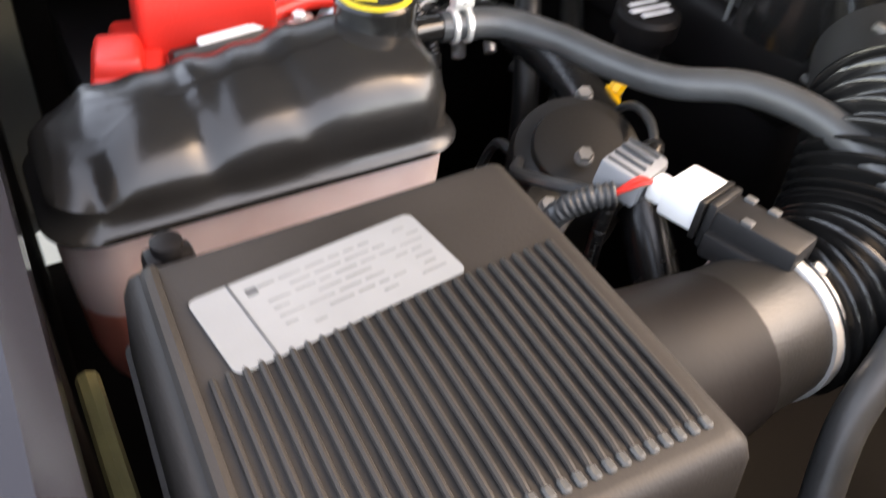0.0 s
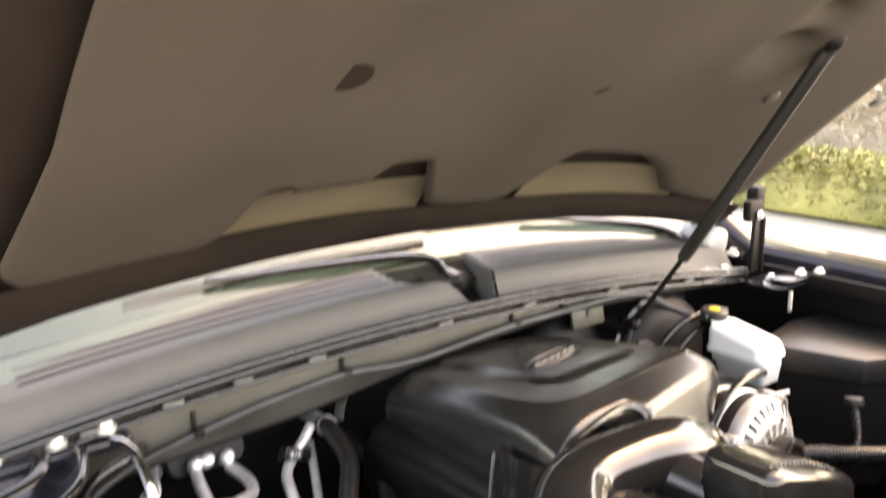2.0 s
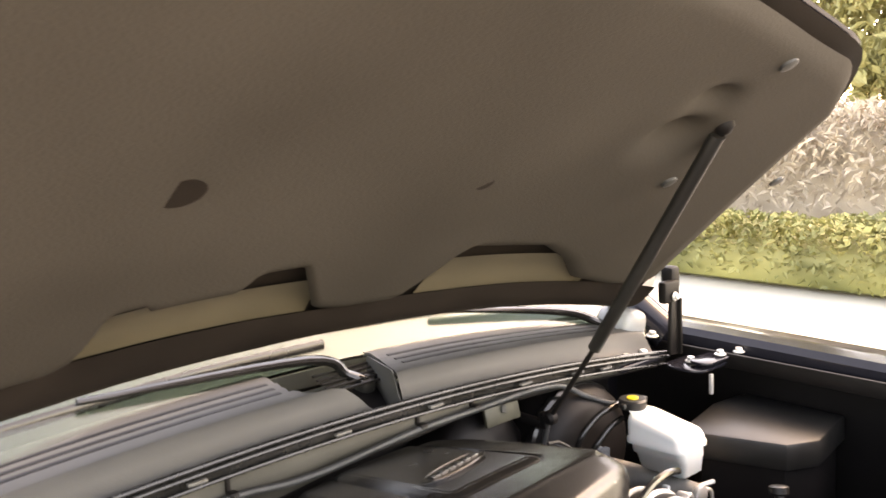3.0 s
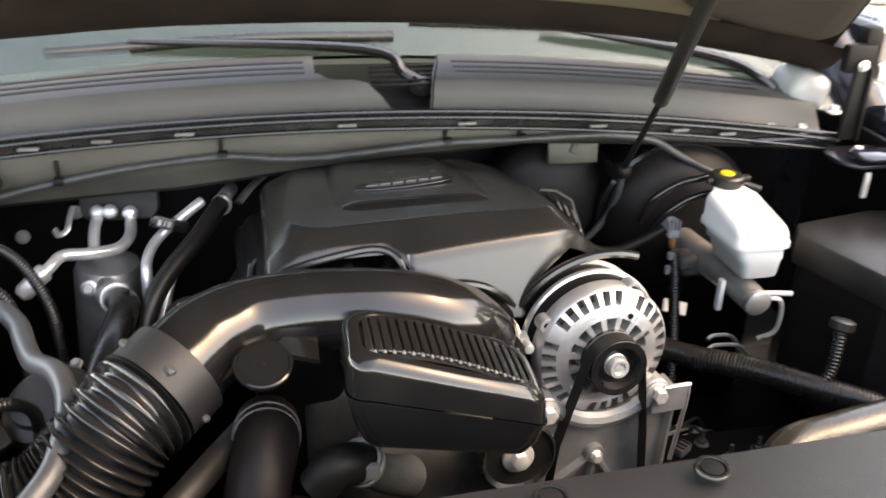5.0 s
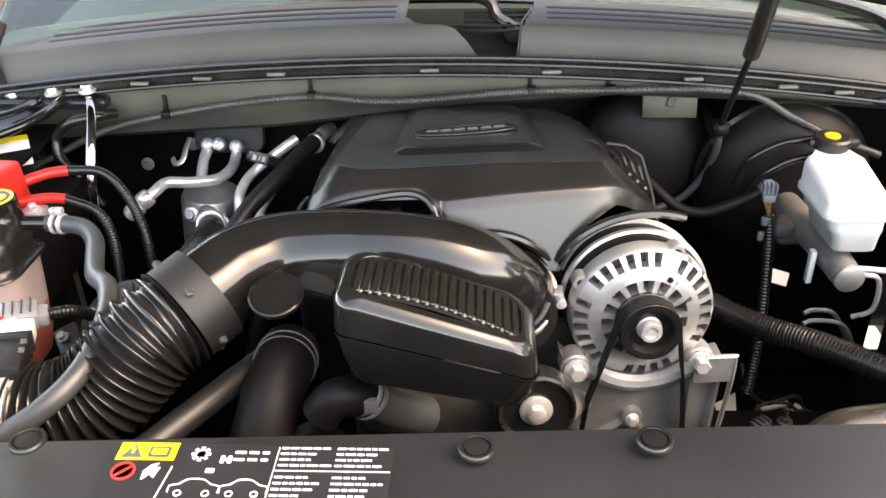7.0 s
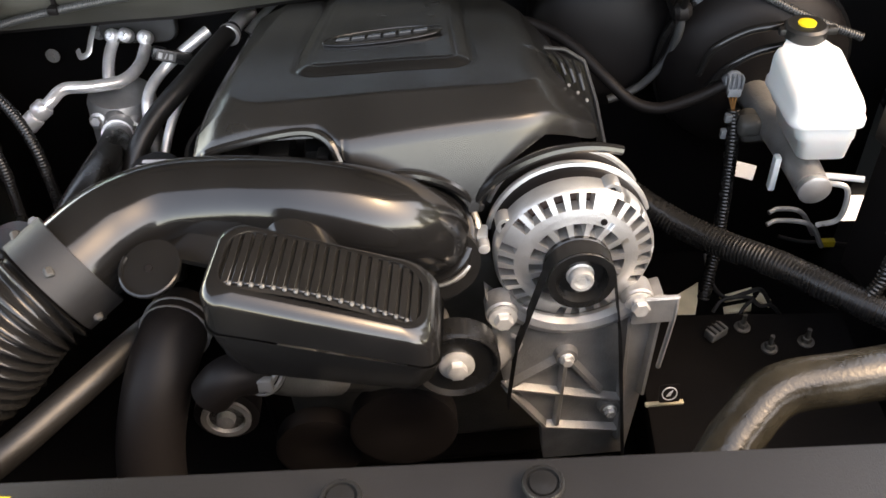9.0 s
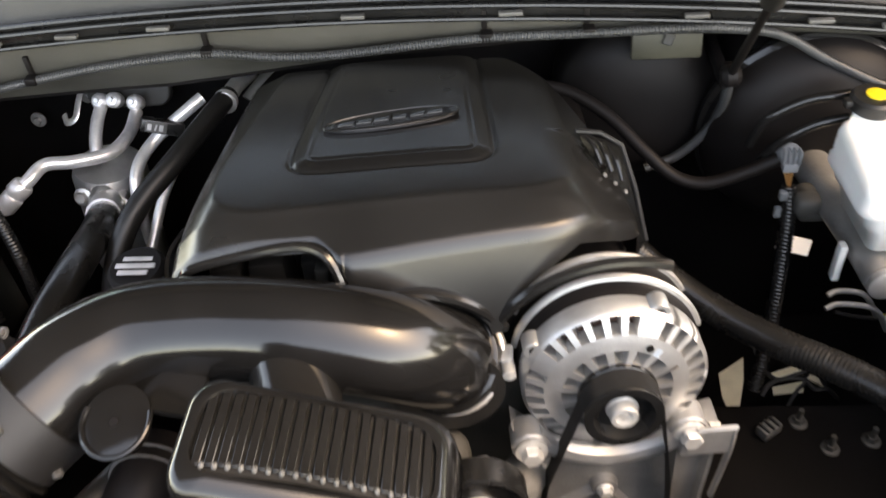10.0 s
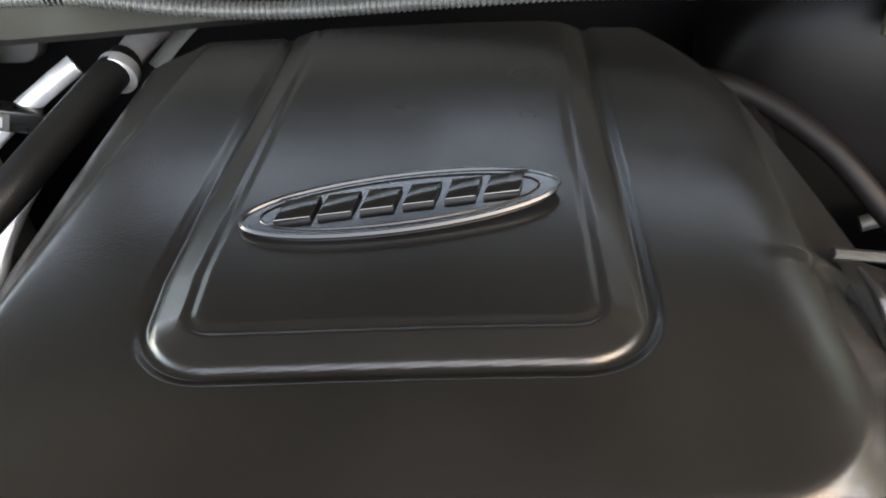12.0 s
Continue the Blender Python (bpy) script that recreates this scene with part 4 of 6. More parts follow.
part("spring_clamp", join(*[lathe([(0.0203, h), (0.0228, h + 0.001), (0.0228, h + 0.005), (0.0203, h + 0.006)], (-0.104, -0.093, 0.987), NX, 24, False) for h in (0.0, 0.010)], rbox((-0.099, -0.118, 1.000), (0.014, 0.008, 0.016), 0.002)), M_ALUDARK, neck)
part("pump_body", join(rbox(e(-0.02, 0.02, 0.89), (0.16, 0.06, 0.1), 0.02, 3), rbox(e(-0.10, 0.01, 0.90), (0.05, 0.05, 0.05), 0.012, 2)), M_DIRTY, neck)

# intake silencer with a slotted top
silencer = thing("intake_silencer", (-0.03, -0.10, 1.0), "black plastic intake silencer with a slotted top", "air silencer")


def sil_top(x):
    return -0.001 - 0.064 * min(1, max(0, (x + 0.112) / 0.172)) ** 1.7


def sil_bend(x, y, z):
    return sil_top(x) * float(np.interp(z, (1.03, 1.06, 1.105, 1.135), (0.45, 0.65, 0.82, 1.0)))


SC = (-0.031, -0.107)
HX, HY = 0.0895, 0.046
part("lower_shell", ring_stack([(HX - 0.03, HY - 0.02, 1.045), (HX - 0.012, HY - 0.008, 1.052), (HX - 0.004, HY - 0.003, 1.075), (HX + 0.001, HY + 0.001, 1.1065), (HX + 0.0022, HY + 0.0022, 1.1075), (HX + 0.0022, HY + 0.0022, 1.1095)], SC, 0.020, 6, 0.03, sil_bend, False), M_SATIN, silencer)
edge = [(HX - 0.012 * (1 - math.cos(radians(a))), HY - 0.012 * (1 - math.cos(radians(a))), 1.136 + 0.012 * math.sin(radians(a))) for a in range(0, 91, 15)]
part("upper_shell", ring_stack([(HX + 0.001, HY + 0.001, 1.110)] + edge + [(HX - 0.0135, HY - 0.0135, 1.1475), (HX - 0.0145, HY - 0.0145, 1.1435), (HX - 0.03, HY - 0.03, 1.1433)], SC, 0.020, 6, 0.03, sil_bend, False), M_GLOSS, silencer, "glossy black upper shell")
part("slot_bed", surface(lambda u, v: Vector((SC[0] + 0.150 * u, SC[1] + 0.062 * v + 0.03 * 0.150 * u, 1.1436 + sil_top(SC[0] + 0.150 * u))), np.linspace(-0.5, 0.5, 40), np.linspace(-0.5, 0.5, 3)), M_DULL, silencer)
for k in range(18):
    x = -0.1005 + 0.0082 * k
    slope = math.degrees(math.atan2(sil_top(x - 0.004) - sil_top(x + 0.004), 0.008))
    y = SC[1] + 0.03 * (x - SC[0])
    part("rib", rbox((x, y + 0.002, 1.1452 + sil_top(x)), (0.0062, 0.057, 0.0036), 0.0007, 1, (0, slope, 0)), M_SATIN, silencer)
    if k < 17:
        part("slot_foot", rbox((x + 0.0041, y - 0.0265, 1.1462 + sil_top(x + 0.0041)), (0.0036, 0.0045, 0.003), 0.001, 1, (0, slope, 0)), M_CLIP, silencer)

# intake duct
duct = thing("intake_duct", (-0.12, 0.03, 1.05), "glossy black plastic intake duct curving to the throttle", "intake duct")
DUCT = [(-0.274, -0.036, 1.073), (-0.243, 0.0, 1.083), (-0.20, 0.026, 1.086), (-0.13, 0.03, 1.089), (-0.06, 0.025, 1.086), (-0.005, 0.028, 1.068), (0.03, 0.045, 1.035), (0.043, 0.07, 1.005)]
part("duct_tube", tube(DUCT, [0.047, 0.046, 0.0445, 0.043, 0.043, 0.044, 0.045, 0.046], 36, 10, None, 1.0), M_GLOSS, duct)
part("outlet_collar", lathe([(0.047, -0.012), (0.0505, -0.01), (0.0505, 0.01), (0.047, 0.012)], (0.040, 0.066, 1.008), (0.25, 0.55, -0.65), 32), M_SATIN, duct)
clamp = part("band_clamp", lathe([(0.0508, -0.005), (0.0522, -0.004), (0.0522, 0.004), (0.0508, 0.005)], (0.043, 0.072, 1.001), (0.25, 0.55, -0.65), 32), M_STEEL, duct, "bright steel band clamp")
part("clamp_screw", join(rbox((0.093, 0.062, 1.012), (0.012, 0.020, 0.014), 0.003), lathe([(0.006, 0), (0.006, 0.012), (0.004, 0.013)], (0.094, 0.052, 1.012), (0.1, -1, 0), 12)), M_STEEL, clamp)
part("mount_ear", prism(rounded(0.052, 0.058, 0.0255, 6), 0.006, face_matrix((-0.192, -0.062, 1.088), (1, 0.15, 0.05), (-0.1, 0.93, 0.27)), 0.002), M_GLOSS, duct)
EARM = face_matrix((-0.192, -0.062, 1.088), (1, 0.15, 0.05), (-0.1, 0.93, 0.27))
part("ear_rim", tube([EARM @ Vector((0.0255 * math.cos(radians(a)), 0.0285 * math.sin(radians(a)), 0.006)) for a in range(150, 372, 12)], 0.0022, 8, 2), M_GLOSS, duct)
part("mount_web", surface(lambda u, v: Vector((-0.20 + 0.06 * u, -0.055 + 0.06 * v, 1.096 - 0.01 * v - 0.02 * abs(u - 0.5))), np.linspace(0, 1, 5), np.linspace(0, 1, 5), 0.005), M_SATIN, duct)
part("mount_hole", lathe([(0.0035, 0), (0.0035, 0.008)], (-0.193, -0.063, 1.0868), (0, -0.27, 0.93), 12), M_BAY, duct)
part("silencer_neck", tube([(-0.08, 0.01, 1.075), (-0.06, -0.05, 1.06), (-0.05, -0.09, 1.05)], 0.034, 20, 4), M_SATIN, duct)

# corrugated hose from the air box
CD = Vector((-0.66, -0.66, -0.30)).normalized()
bel = thing("bellows_hose", (-0.35, -0.09, 1.0), "black corrugated rubber intake hose with a smooth collar", "intake hose")
part("collar", tube([Vector(DUCT[0]) - CD * 0.006, Vector(DUCT[0]) + CD * 0.012, Vector(DUCT[0]) + CD * 0.032], 0.0525, 36, 3), M_SHROUD, bel, "grey-black smooth collar with tabs")
for a in (10, 60, 110, 160, 230, 300):
    x, y, d = frame_axes(CD)
    q = Vector(DUCT[0]) + CD * 0.018 + (x * math.cos(radians(a)) + y * math.sin(radians(a))) * 0.0525
    part("collar_tab", rbox(q, (0.008, 0.010, 0.006), 0.0015, 1, (20, 20, 40)), M_COWL, bel)
p0 = Vector(DUCT[0]) + CD * 0.034
BEND = [p0, p0 + CD * 0.035, Vector((-0.362, -0.112, 1.012)), Vector((-0.402, -0.128, 0.998)), Vector((-0.442, -0.130, 0.993))]


def bellows():
    path = smooth_path(BEND, 12)
    length = [0.0]
    for a, b in zip(path, path[1:]):
        length.append(length[-1] + (b - a).length)
    n = 19 * 8
    prof = [-0.001, 0.003, 0.0062, 0.0072, 0.0062, 0.003, -0.001, -0.002]
    at = np.linspace(0, length[-1], n)
    xyz = np.array(path)
    bm = bmesh.new()
    rings, sidev = [], None
    pts = [Vector([float(np.interp(s, length, xyz[:, k])) for k in range(3)]) for s in at]
    for i, q in enumerate(pts):
        d = (pts[min(i + 1, n - 1)] - pts[max(i - 1, 0)]).normalized()
        sidev = frame_axes(d)[0] if sidev is None else (sidev - d * sidev.dot(d)).normalized()
        up = d.cross(sidev)
        r = 0.0475 - 0.004 * i / n + prof[i % 8]
        rings.append([bm.verts.new(q + (sidev * math.cos(t) + up * math.sin(t)) * r) for t in [math.tau * k / 40 for k in range(40)]])
    for a, b in zip(rings, rings[1:]):
        for k in range(40):
            bm.faces.new((a[k], a[(k + 1) % 40], b[(k + 1) % 40], b[k]))
    return bm


part("bellows", bellows(), M_SATIN, bel, sharp=70)
# ---- air box and flow sensor ----
airbox = thing("air_box", (-0.69, -0.14, 0.88), "dark plastic air filter box with a ribbed lid", "air filter box")
LID = [(-0.787, -0.232), (-0.594, -0.232), (-0.592, -0.045), (-0.778, -0.055)]


def lid_shape(z_levels):
    bm = bmesh.new()
    rings = []
    base = []
    for k in range(4):
        p, q, r = Vector(LID[k - 1]), Vector(LID[k]), Vector(LID[(k + 1) % 4])
        a, b = q + (p - q).normalized() * 0.006, q + (r - q).normalized() * 0.006
        for t in (0, 0.25, 0.5, 0.75, 1):
            base.append((1 - t) ** 2 * a + 2 * t * (1 - t) * q + t * t * b)
    mid = sum(base, Vector((0, 0))) / len(base)
    for z, grow in z_levels:
        rings.append([bm.verts.new((*(p + (p - mid).normalized() * grow), z)) for p in base])
    n = len(base)
    for a, b in zip(rings, rings[1:]):
        for k in range(n):
            bm.faces.new((a[k], a[(k + 1) % n], b[(k + 1) % n], b[k]))
    bm.faces.new(rings[-1])
    return bm


part("lid", lid_shape([(1.045, 0.004), (1.048, 0.006), (1.083, 0.003), (1.091, 0.0), (1.0945, -0.005), (1.095, -0.010)]), M_AIRLID, airbox)
part("lower_box", lid_shape([(0.88, -0.02), (1.03, 0.0), (1.034, 0.008), (1.046, 0.009), (1.047, 0.0)]), M_AIRLID, airbox)
for k in range(26):
    x = -0.605 - 0.0063 * k
    y0 = -0.113 - 0.10 * (-0.605 - x)
    rib = part("lid_rib", tube([(x, y0 + 0.003, 1.0945), (x - 0.0005, y0 - 0.004, 1.0962), (x - 0.001, -0.165, 1.0962), (x - 0.002, -0.210, 1.0962), (x - 0.002, -0.217, 1.092)], 0.0016, 8, 3), M_AIRLID, airbox)
    part("rib_foot", rbox((x - 0.002, -0.2185, 1.0950), (0.0042, 0.006, 0.004), 0.001, 1), M_COWL, airbox)
part("side_ridge", tube([(-0.768, -0.062, 1.092), (-0.770, -0.075, 1.0965), (-0.775, -0.225, 1.0965)], 0.004, 8, 4), M_AIRLID, airbox)
part("latch", join(rbox((-0.758, -0.046, 1.083), (0.022, 0.014, 0.018), 0.004), lathe([(0.007, 0), (0.007, 0.006), (0.004, 0.007)], (-0.758, -0.046, 1.091), (0, 0, 1), 12)), M_BAY, airbox)
LM = face_matrix((-0.7043, -0.0985, 1.0958), (1, 0.145, 0), (0, 1, 0))
lab = part("label", prism(rounded(0.107, 0.0445, 0.004), 0.0006, LM), M_LABEL, airbox, "silver paper service label")
part("label_line", prism(rounded(0.0012, 0.0445, 0.0003), 0.0008, LM @ pose(-0.036, 0, 0)), M_INK, lab)
part("label_mark", prism(rounded(0.005, 0.004, 0.0005), 0.0008, LM @ pose(-0.029, 0.014, 0)), M_INK, lab)
rng = random.Random(7)
for row in range(7):
    x = -0.026
    while x < 0.046:
        w = rng.uniform(0.005, 0.013)
        if rng.random() < 0.75:
            part("label_print", prism(rounded(w, 0.0009, 0.0003), 0.0008, LM @ pose(x + w / 2, 0.015 - 0.0048 * row, 0)), M_LABELINK, lab)
        x += w + 0.002
part("outlet", tube([(-0.60, -0.150, 1.02), (-0.56, -0.147, 1.012), (-0.508, -0.142, 1.006)], [0.056, 0.05, 0.046], 30, 4), M_BAY, airbox, "smooth black outlet cone")

maf = thing("airflow_sensor", (-0.475, -0.13, 1.0), "black airflow sensor in the intake tube with a white plug", "sensor")
part("sensor_tube", tube([(-0.512, -0.142, 1.006), (-0.47, -0.136, 1.0), (-0.436, -0.130, 0.993)], 0.044, 30, 4), M_DULL, maf)
part("band_clamp", lathe([(0.0445, 0), (0.047, 0.001), (0.047, 0.012), (0.0445, 0.013)], (-0.458, -0.133, 0.997), (0.95, 0.15, -0.12), 32), M_STEEL, maf)
MAFM = face_matrix((-0.452, -0.108, 1.040), (1, 0.32, -0.1), (-0.32, 1, 0.0))


def on_maf(c, size, bevel, turn=0):
    return moved(rbox(c, size, bevel, 2, (0, 0, turn)), MAFM)


body = part("sensor_body", join(on_maf((0, 0, 0), (0.028, 0.052, 0.026), 0.003), on_maf((-0.015, 0.002, -0.008), (0.010, 0.044, 0.016), 0.002), on_maf((0, 0.026, 0.001), (0.032, 0.006, 0.030), 0.002)), M_SHROUD, maf, "black sensor housing")
plug = part("white_plug", join(on_maf((0, 0.044, 0.004), (0.034, 0.026, 0.022), 0.0025), on_maf((-0.009, 0.061, 0.004), (0.016, 0.012, 0.014), 0.003), on_maf((0.004, 0.042, 0.0155), (0.014, 0.012, 0.004), 0.001)), M_WHITE, maf, "white connector plug")
part("plug_collar", on_maf((0, 0.0315, 0.003), (0.036, 0.004, 0.025), 0.001), M_DULL, plug)
for x, y in ((-0.011, 0.006), (0.012, 0.016), (0.012, 0.001)):
    part("housing_clip", on_maf((x, y, 0.0135), (0.006, 0.007, 0.003), 0.001), M_CLIP, maf)
part("tie_screw", bolt(MAFM @ Vector((0.006, -0.034, -0.004)), (0.1, -0.2, 1), 0.0045, 1.5), M_STEEL, maf)
wire = thing("sensor_wire", (-0.47, -0.03, 1.05), "bundle of orange and grey sensor wires", "wire")
WP = MAFM @ Vector((-0.009, 0.066, 0.004))
part("sheath", tube([WP + Vector((-0.022, 0.006, -0.004)), WP + Vector((-0.036, 0.014, -0.010)), WP + Vector((-0.05, 0.026, -0.03)), WP + Vector((-0.055, 0.05, -0.09))], 0.007, 10, 5, (0.004, 0.001)), M_GREYHOSE, wire)
for k in range(4):
    part("wire", tube([WP + Vector((0.001 * k, -0.001 * k, 0.002 * k - 0.003)), WP + Vector((-0.010, 0.004 - 0.002 * k, 0.003 + 0.003 * (k % 2))), WP + Vector((-0.024, 0.006, -0.004))], 0.0017, 6, 4), M_RED if k % 2 else M_TAN, wire)

# ---- coolant tank ----
tank = thing("coolant_tank", (-0.67, 0.11, 0.9), "black topped coolant tank over a pink tinted lower half", "coolant tank")


def tank_dips(x, y):
    """Grooves between the four chambers of the tank."""
    return sum(d * math.exp(-((x - c - 0.25 * (y - 0.06)) / 0.011) ** 2) for c, d in ((-0.768, 0.003), (-0.706, 0.0035), (-0.643, 0.002)))


def tank_lump(x, y, z):
    k = step(1.03, 1.066, z)
    lumps = 0.0006 * math.cos((x + 0.674) * math.tau / 0.0625)
    return k * (0.007 * step(-0.655, -0.635, x) - 0.007 * step(-0.698, -0.714, x) - 0.009 * step(-0.76, -0.774, x) - tank_dips(x, y) + lumps + 0.10 * (y - 0.112))


def tank_top():
    levels = [(TX + 0.004, TY + 0.004, 1.017), (TX + 0.0055, TY + 0.0055, 1.0195), (TX + 0.004, TY + 0.004, 1.0225), (TX, TY, 1.025), (TX - 0.001, TY - 0.001, 1.034), (TX - 0.001, TY - 0.001, 1.044), (TX - 0.004, TY - 0.004, 1.054), (TX - 0.008, TY - 0.008, 1.0615), (TX - 0.014, TY - 0.014, 1.067), (TX - 0.020, TY - 0.020, 1.0705), (TX - 0.028, TY - 0.028, 1.073), (TX - 0.038, TY - 0.038, 1.0745), (TX - 0.046, TY - 0.046, 1.075), (TX - 0.049, TY - 0.0505, 1.075)]
    bm = ring_stack(levels, TC, 0.030, 7, 0.03, tank_lump, True, 260)
    for q in bm.verts:
        if q.co.z > 1.021:
            side = max(-1, min(1, (TC[1] - q.co.y) / 0.04))
            q.co.y += 0.55 * side * tank_dips(q.co.x, q.co.y) * step(1.022, 1.04, q.co.z) * (1 - step(1.07, 1.08, q.co.z))
    return bm


TC = (-0.672, 0.113)
TX, TY = 0.127, 0.052
part("top_shell", tank_top(), M_TANK, tank, "satin black upper shell", 60)
part("lower_shell", ring_stack([(TX - 0.003, TY - 0.003, 0.952), (TX - 0.001, TY - 0.001, 0.985), (TX, TY, 1.008), (TX + 0.003, TY + 0.003, 1.0175)], TC, 0.034, 7, 0.03, None, False), M_PINK, tank, "pink translucent lower half")
part("fluid_band", ring_stack([(TX - 0.012, TY - 0.010, 0.88), (TX - 0.006, TY - 0.005, 0.91), (TX - 0.003, TY - 0.003, 0.953)], TC, 0.034, 7, 0.03, None, False), M_COOL, tank, "red coolant showing through")
CAPC = (-0.577, 0.134, 1.076)
part("filler_neck", lathe([(0.030, -0.012), (0.028, 0.0), (0.026, 0.004), (0.026, 0.010)], CAPC, (0, 0, 1), 28), M_SATIN, tank)
cap = part("cap", lathe([(0.024, 0.008), (0.027, 0.010), (0.027, 0.019), (0.025, 0.021), (0.0, 0.021)], CAPC, (0, 0, 1), 36, False), M_SATIN, tank, "black ribbed cap")
top_z = CAPC[2] + 0.0205
part("cap_ring", lathe([(0.0245, 0.0), (0.0245, 0.0016), (0.0205, 0.0016), (0.0205, 0.0)], (*CAPC[:2], top_z), (0, 0, 1), 36), M_YELLOW, cap, "yellow printed ring")
part("cap_sign", prism([(-0.016, -0.004), (-0.003, -0.010), (-0.002, 0.006), (-0.009, 0.014)], 0.0016, pose(*CAPC[:2], top_z + 0.0003)), M_YELLOW, cap)
part("cap_sign", prism([(0.002 + 0.008 * math.cos(a) + 0.006, 0.008 * math.sin(a) + 0.002) for a in np.linspace(0, 6.0, 14)], 0.0016, pose(*CAPC[:2], top_z + 0.0003)), M_YELLOW, cap)
part("spout", tube([(-0.552, 0.138, 1.062), (-0.530, 0.142, 1.060), (-0.505, 0.146, 1.057)], 0.009, 12, 3), M_SATIN, tank)
hose = thing("coolant_hose", (-0.42, 0.03, 1.05), "grey rubber coolant hose with a wire clamp", "hose")
part("hose_run", tube([(-0.522, 0.144, 1.059), (-0.478, 0.136, 1.058), (-0.450, 0.106, 1.056), (-0.432, 0.062, 1.056), (-0.414, 0.022, 1.060), (-0.384, -0.016, 1.070), (-0.366, -0.06, 1.070), (-0.362, -0.105, 1.062), (-0.368, -0.145, 1.053), (-0.390, -0.176, 1.04), (-0.425, -0.192, 1.02), (-0.46, -0.205, 0.99), (-0.49, -0.23, 0.94)], 0.0108, 16, 8), M_GREYHOSE, hose)
part("wire_clamp", join(lathe([(0.0110, 0), (0.0130, 0.001), (0.0130, 0.004), (0.0110, 0.005)], (-0.515, 0.143, 1.059), (1, -0.15, 0), 20), lathe([(0.0110, 0.010), (0.0130, 0.011), (0.0130, 0.014), (0.0110, 0.015)], (-0.515, 0.143, 1.059), (1, -0.15, 0), 20), rbox((-0.507, 0.142, 1.076), (0.016, 0.010, 0.008), 0.002)), M_STEEL, hose)

# ---- battery ----
bat = thing("battery", (-0.67, 0.26, 0.9), "black battery with a red terminal cover", "battery")
part("case", rbox((-0.668, 0.29, 0.955), (0.17, 0.19, 0.11), 0.006), M_BAY, bat)
red = part("terminal_cover", rbox((-0.660, 0.247, 1.057), (0.098, 0.062, 0.058), 0.006, 3, (0, 0, -6), 0.94), M_RED, bat, "bright red plastic terminal cover")
part("cover_base", rbox((-0.672, 0.242, 1.012), (0.115, 0.075, 0.04), 0.006, 3, (0, 0, -6), 0.94), M_RED, red)
part("cover_nose", rbox((-0.722, 0.215, 1.018), (0.054, 0.062, 0.038), 0.006, 3, (0, 0, -12), 0.9), M_RED, red)
part("cover_step", rbox((-0.728, 0.214, 1.040), (0.036, 0.046, 0.016), 0.004, 2, (0, 0, -12), 0.8), M_RED, red)
part("white_label", rbox((-0.651, 0.2090, 1.040), (0.050, 0.004, 0.015), 0.001, 1, (-30, 0, 10)), M_WHITE, bat)
part("label_bracket", rbox((-0.652, 0.2085, 1.030), (0.088, 0.014, 0.024), 0.003, 2, (-20, 0, 8)), M_DULL, bat)
for pts, r in ((((-0.618, 0.272, 1.052), (-0.59, 0.29, 1.056), (-0.565, 0.30, 1.056)), 0.0075), (((-0.612, 0.245, 1.035), (-0.58, 0.255, 1.036), (-0.555, 0.258, 1.033)), 0.0075)):
    part("red_sleeve", tube(pts, r, 12, 4), M_RED, bat, "red cable sleeve")
part("terminal", join(rbox((-0.592, 0.235, 1.02), (0.03, 0.03, 0.02), 0.003), bolt((-0.592, 0.235, 1.03), (0, 0, 1), 0.006)), M_STEEL, bat)
for pts in (((-0.566, 0.300, 1.056), (-0.52, 0.305, 1.05), (-0.485, 0.29, 1.02), (-0.46, 0.265, 0.97), (-0.455, 0.25, 0.88)), ((-0.556, 0.258, 1.033), (-0.515, 0.255, 1.015), (-0.495, 0.24, 0.98), (-0.49, 0.22, 0.90))):
    cable = thing("battery_cable", pts[2], "black corrugated battery cable", "cable", "battery cables")
    part("cable_run", tube(pts, 0.0068, 12, 8, (0.004, 0.0005)), M_RUBBER, cable)
part("foil_tag", rbox((-0.672, 0.352, 1.056), (0.055, 0.045, 0.004), 0.0015, 2, (28, 0, 28)), M_WHITE, bat, "pale printed foil tag")
part("tag_strip", rbox((-0.684, 0.3745, 1.0693), (0.055, 0.010, 0.0035), 0.001, 1, (28, 0, 28)), M_YELLOW, bat, "yellow strip along the tag")
part("tag_support", rbox((-0.672, 0.362, 1.02), (0.04, 0.012, 0.065), 0.003, 2, (0, 0, 28)), M_BAY, bat)

# ---- hinges ----
def hinge(pts, plate_c, plate_s, side, label):
    h = part("hood_hinge", rbox(plate_c, plate_s, 0.006, 3), M_PAINT, car, label)
    for p in pts:
        part("hinge_bolt", bolt(p, (0, -0.12, 1), 0.0085, 1.5), M_STEEL, h)
    return h


hl = hinge([(-0.583, 0.447, 1.117), (-0.639, 0.452, 1.112), (-0.706, 0.456, 1.105)], (-0.655, 0.452, 1.100), (0.20, 0.036, 0.016), -1, "black hinge bracket with zinc bolts")
RIM = [(-0.622, 0.450, 1.106), (-0.620, 0.410, 1.108), (-0.643, 0.352, 1.101), (-0.70, 0.312, 1.091), (-0.775, 0.288, 1.080)]


def hinge_plate(u, v):
    """A dished plate from the rim to the cowl edge."""
    path = smooth_path(RIM, 6)
    q = path[min(len(path) - 1, int(round(u * (len(path) - 1))))]
    back = Vector((-0.640 - 0.155 * u, 0.452, 1.100 - 0.006 * u))
    return q.lerp(back, v) - Vector((0, 0, 0.016 * math.sin(math.pi * min(1, v * 1.2)) * step(0, 0.25, u)))


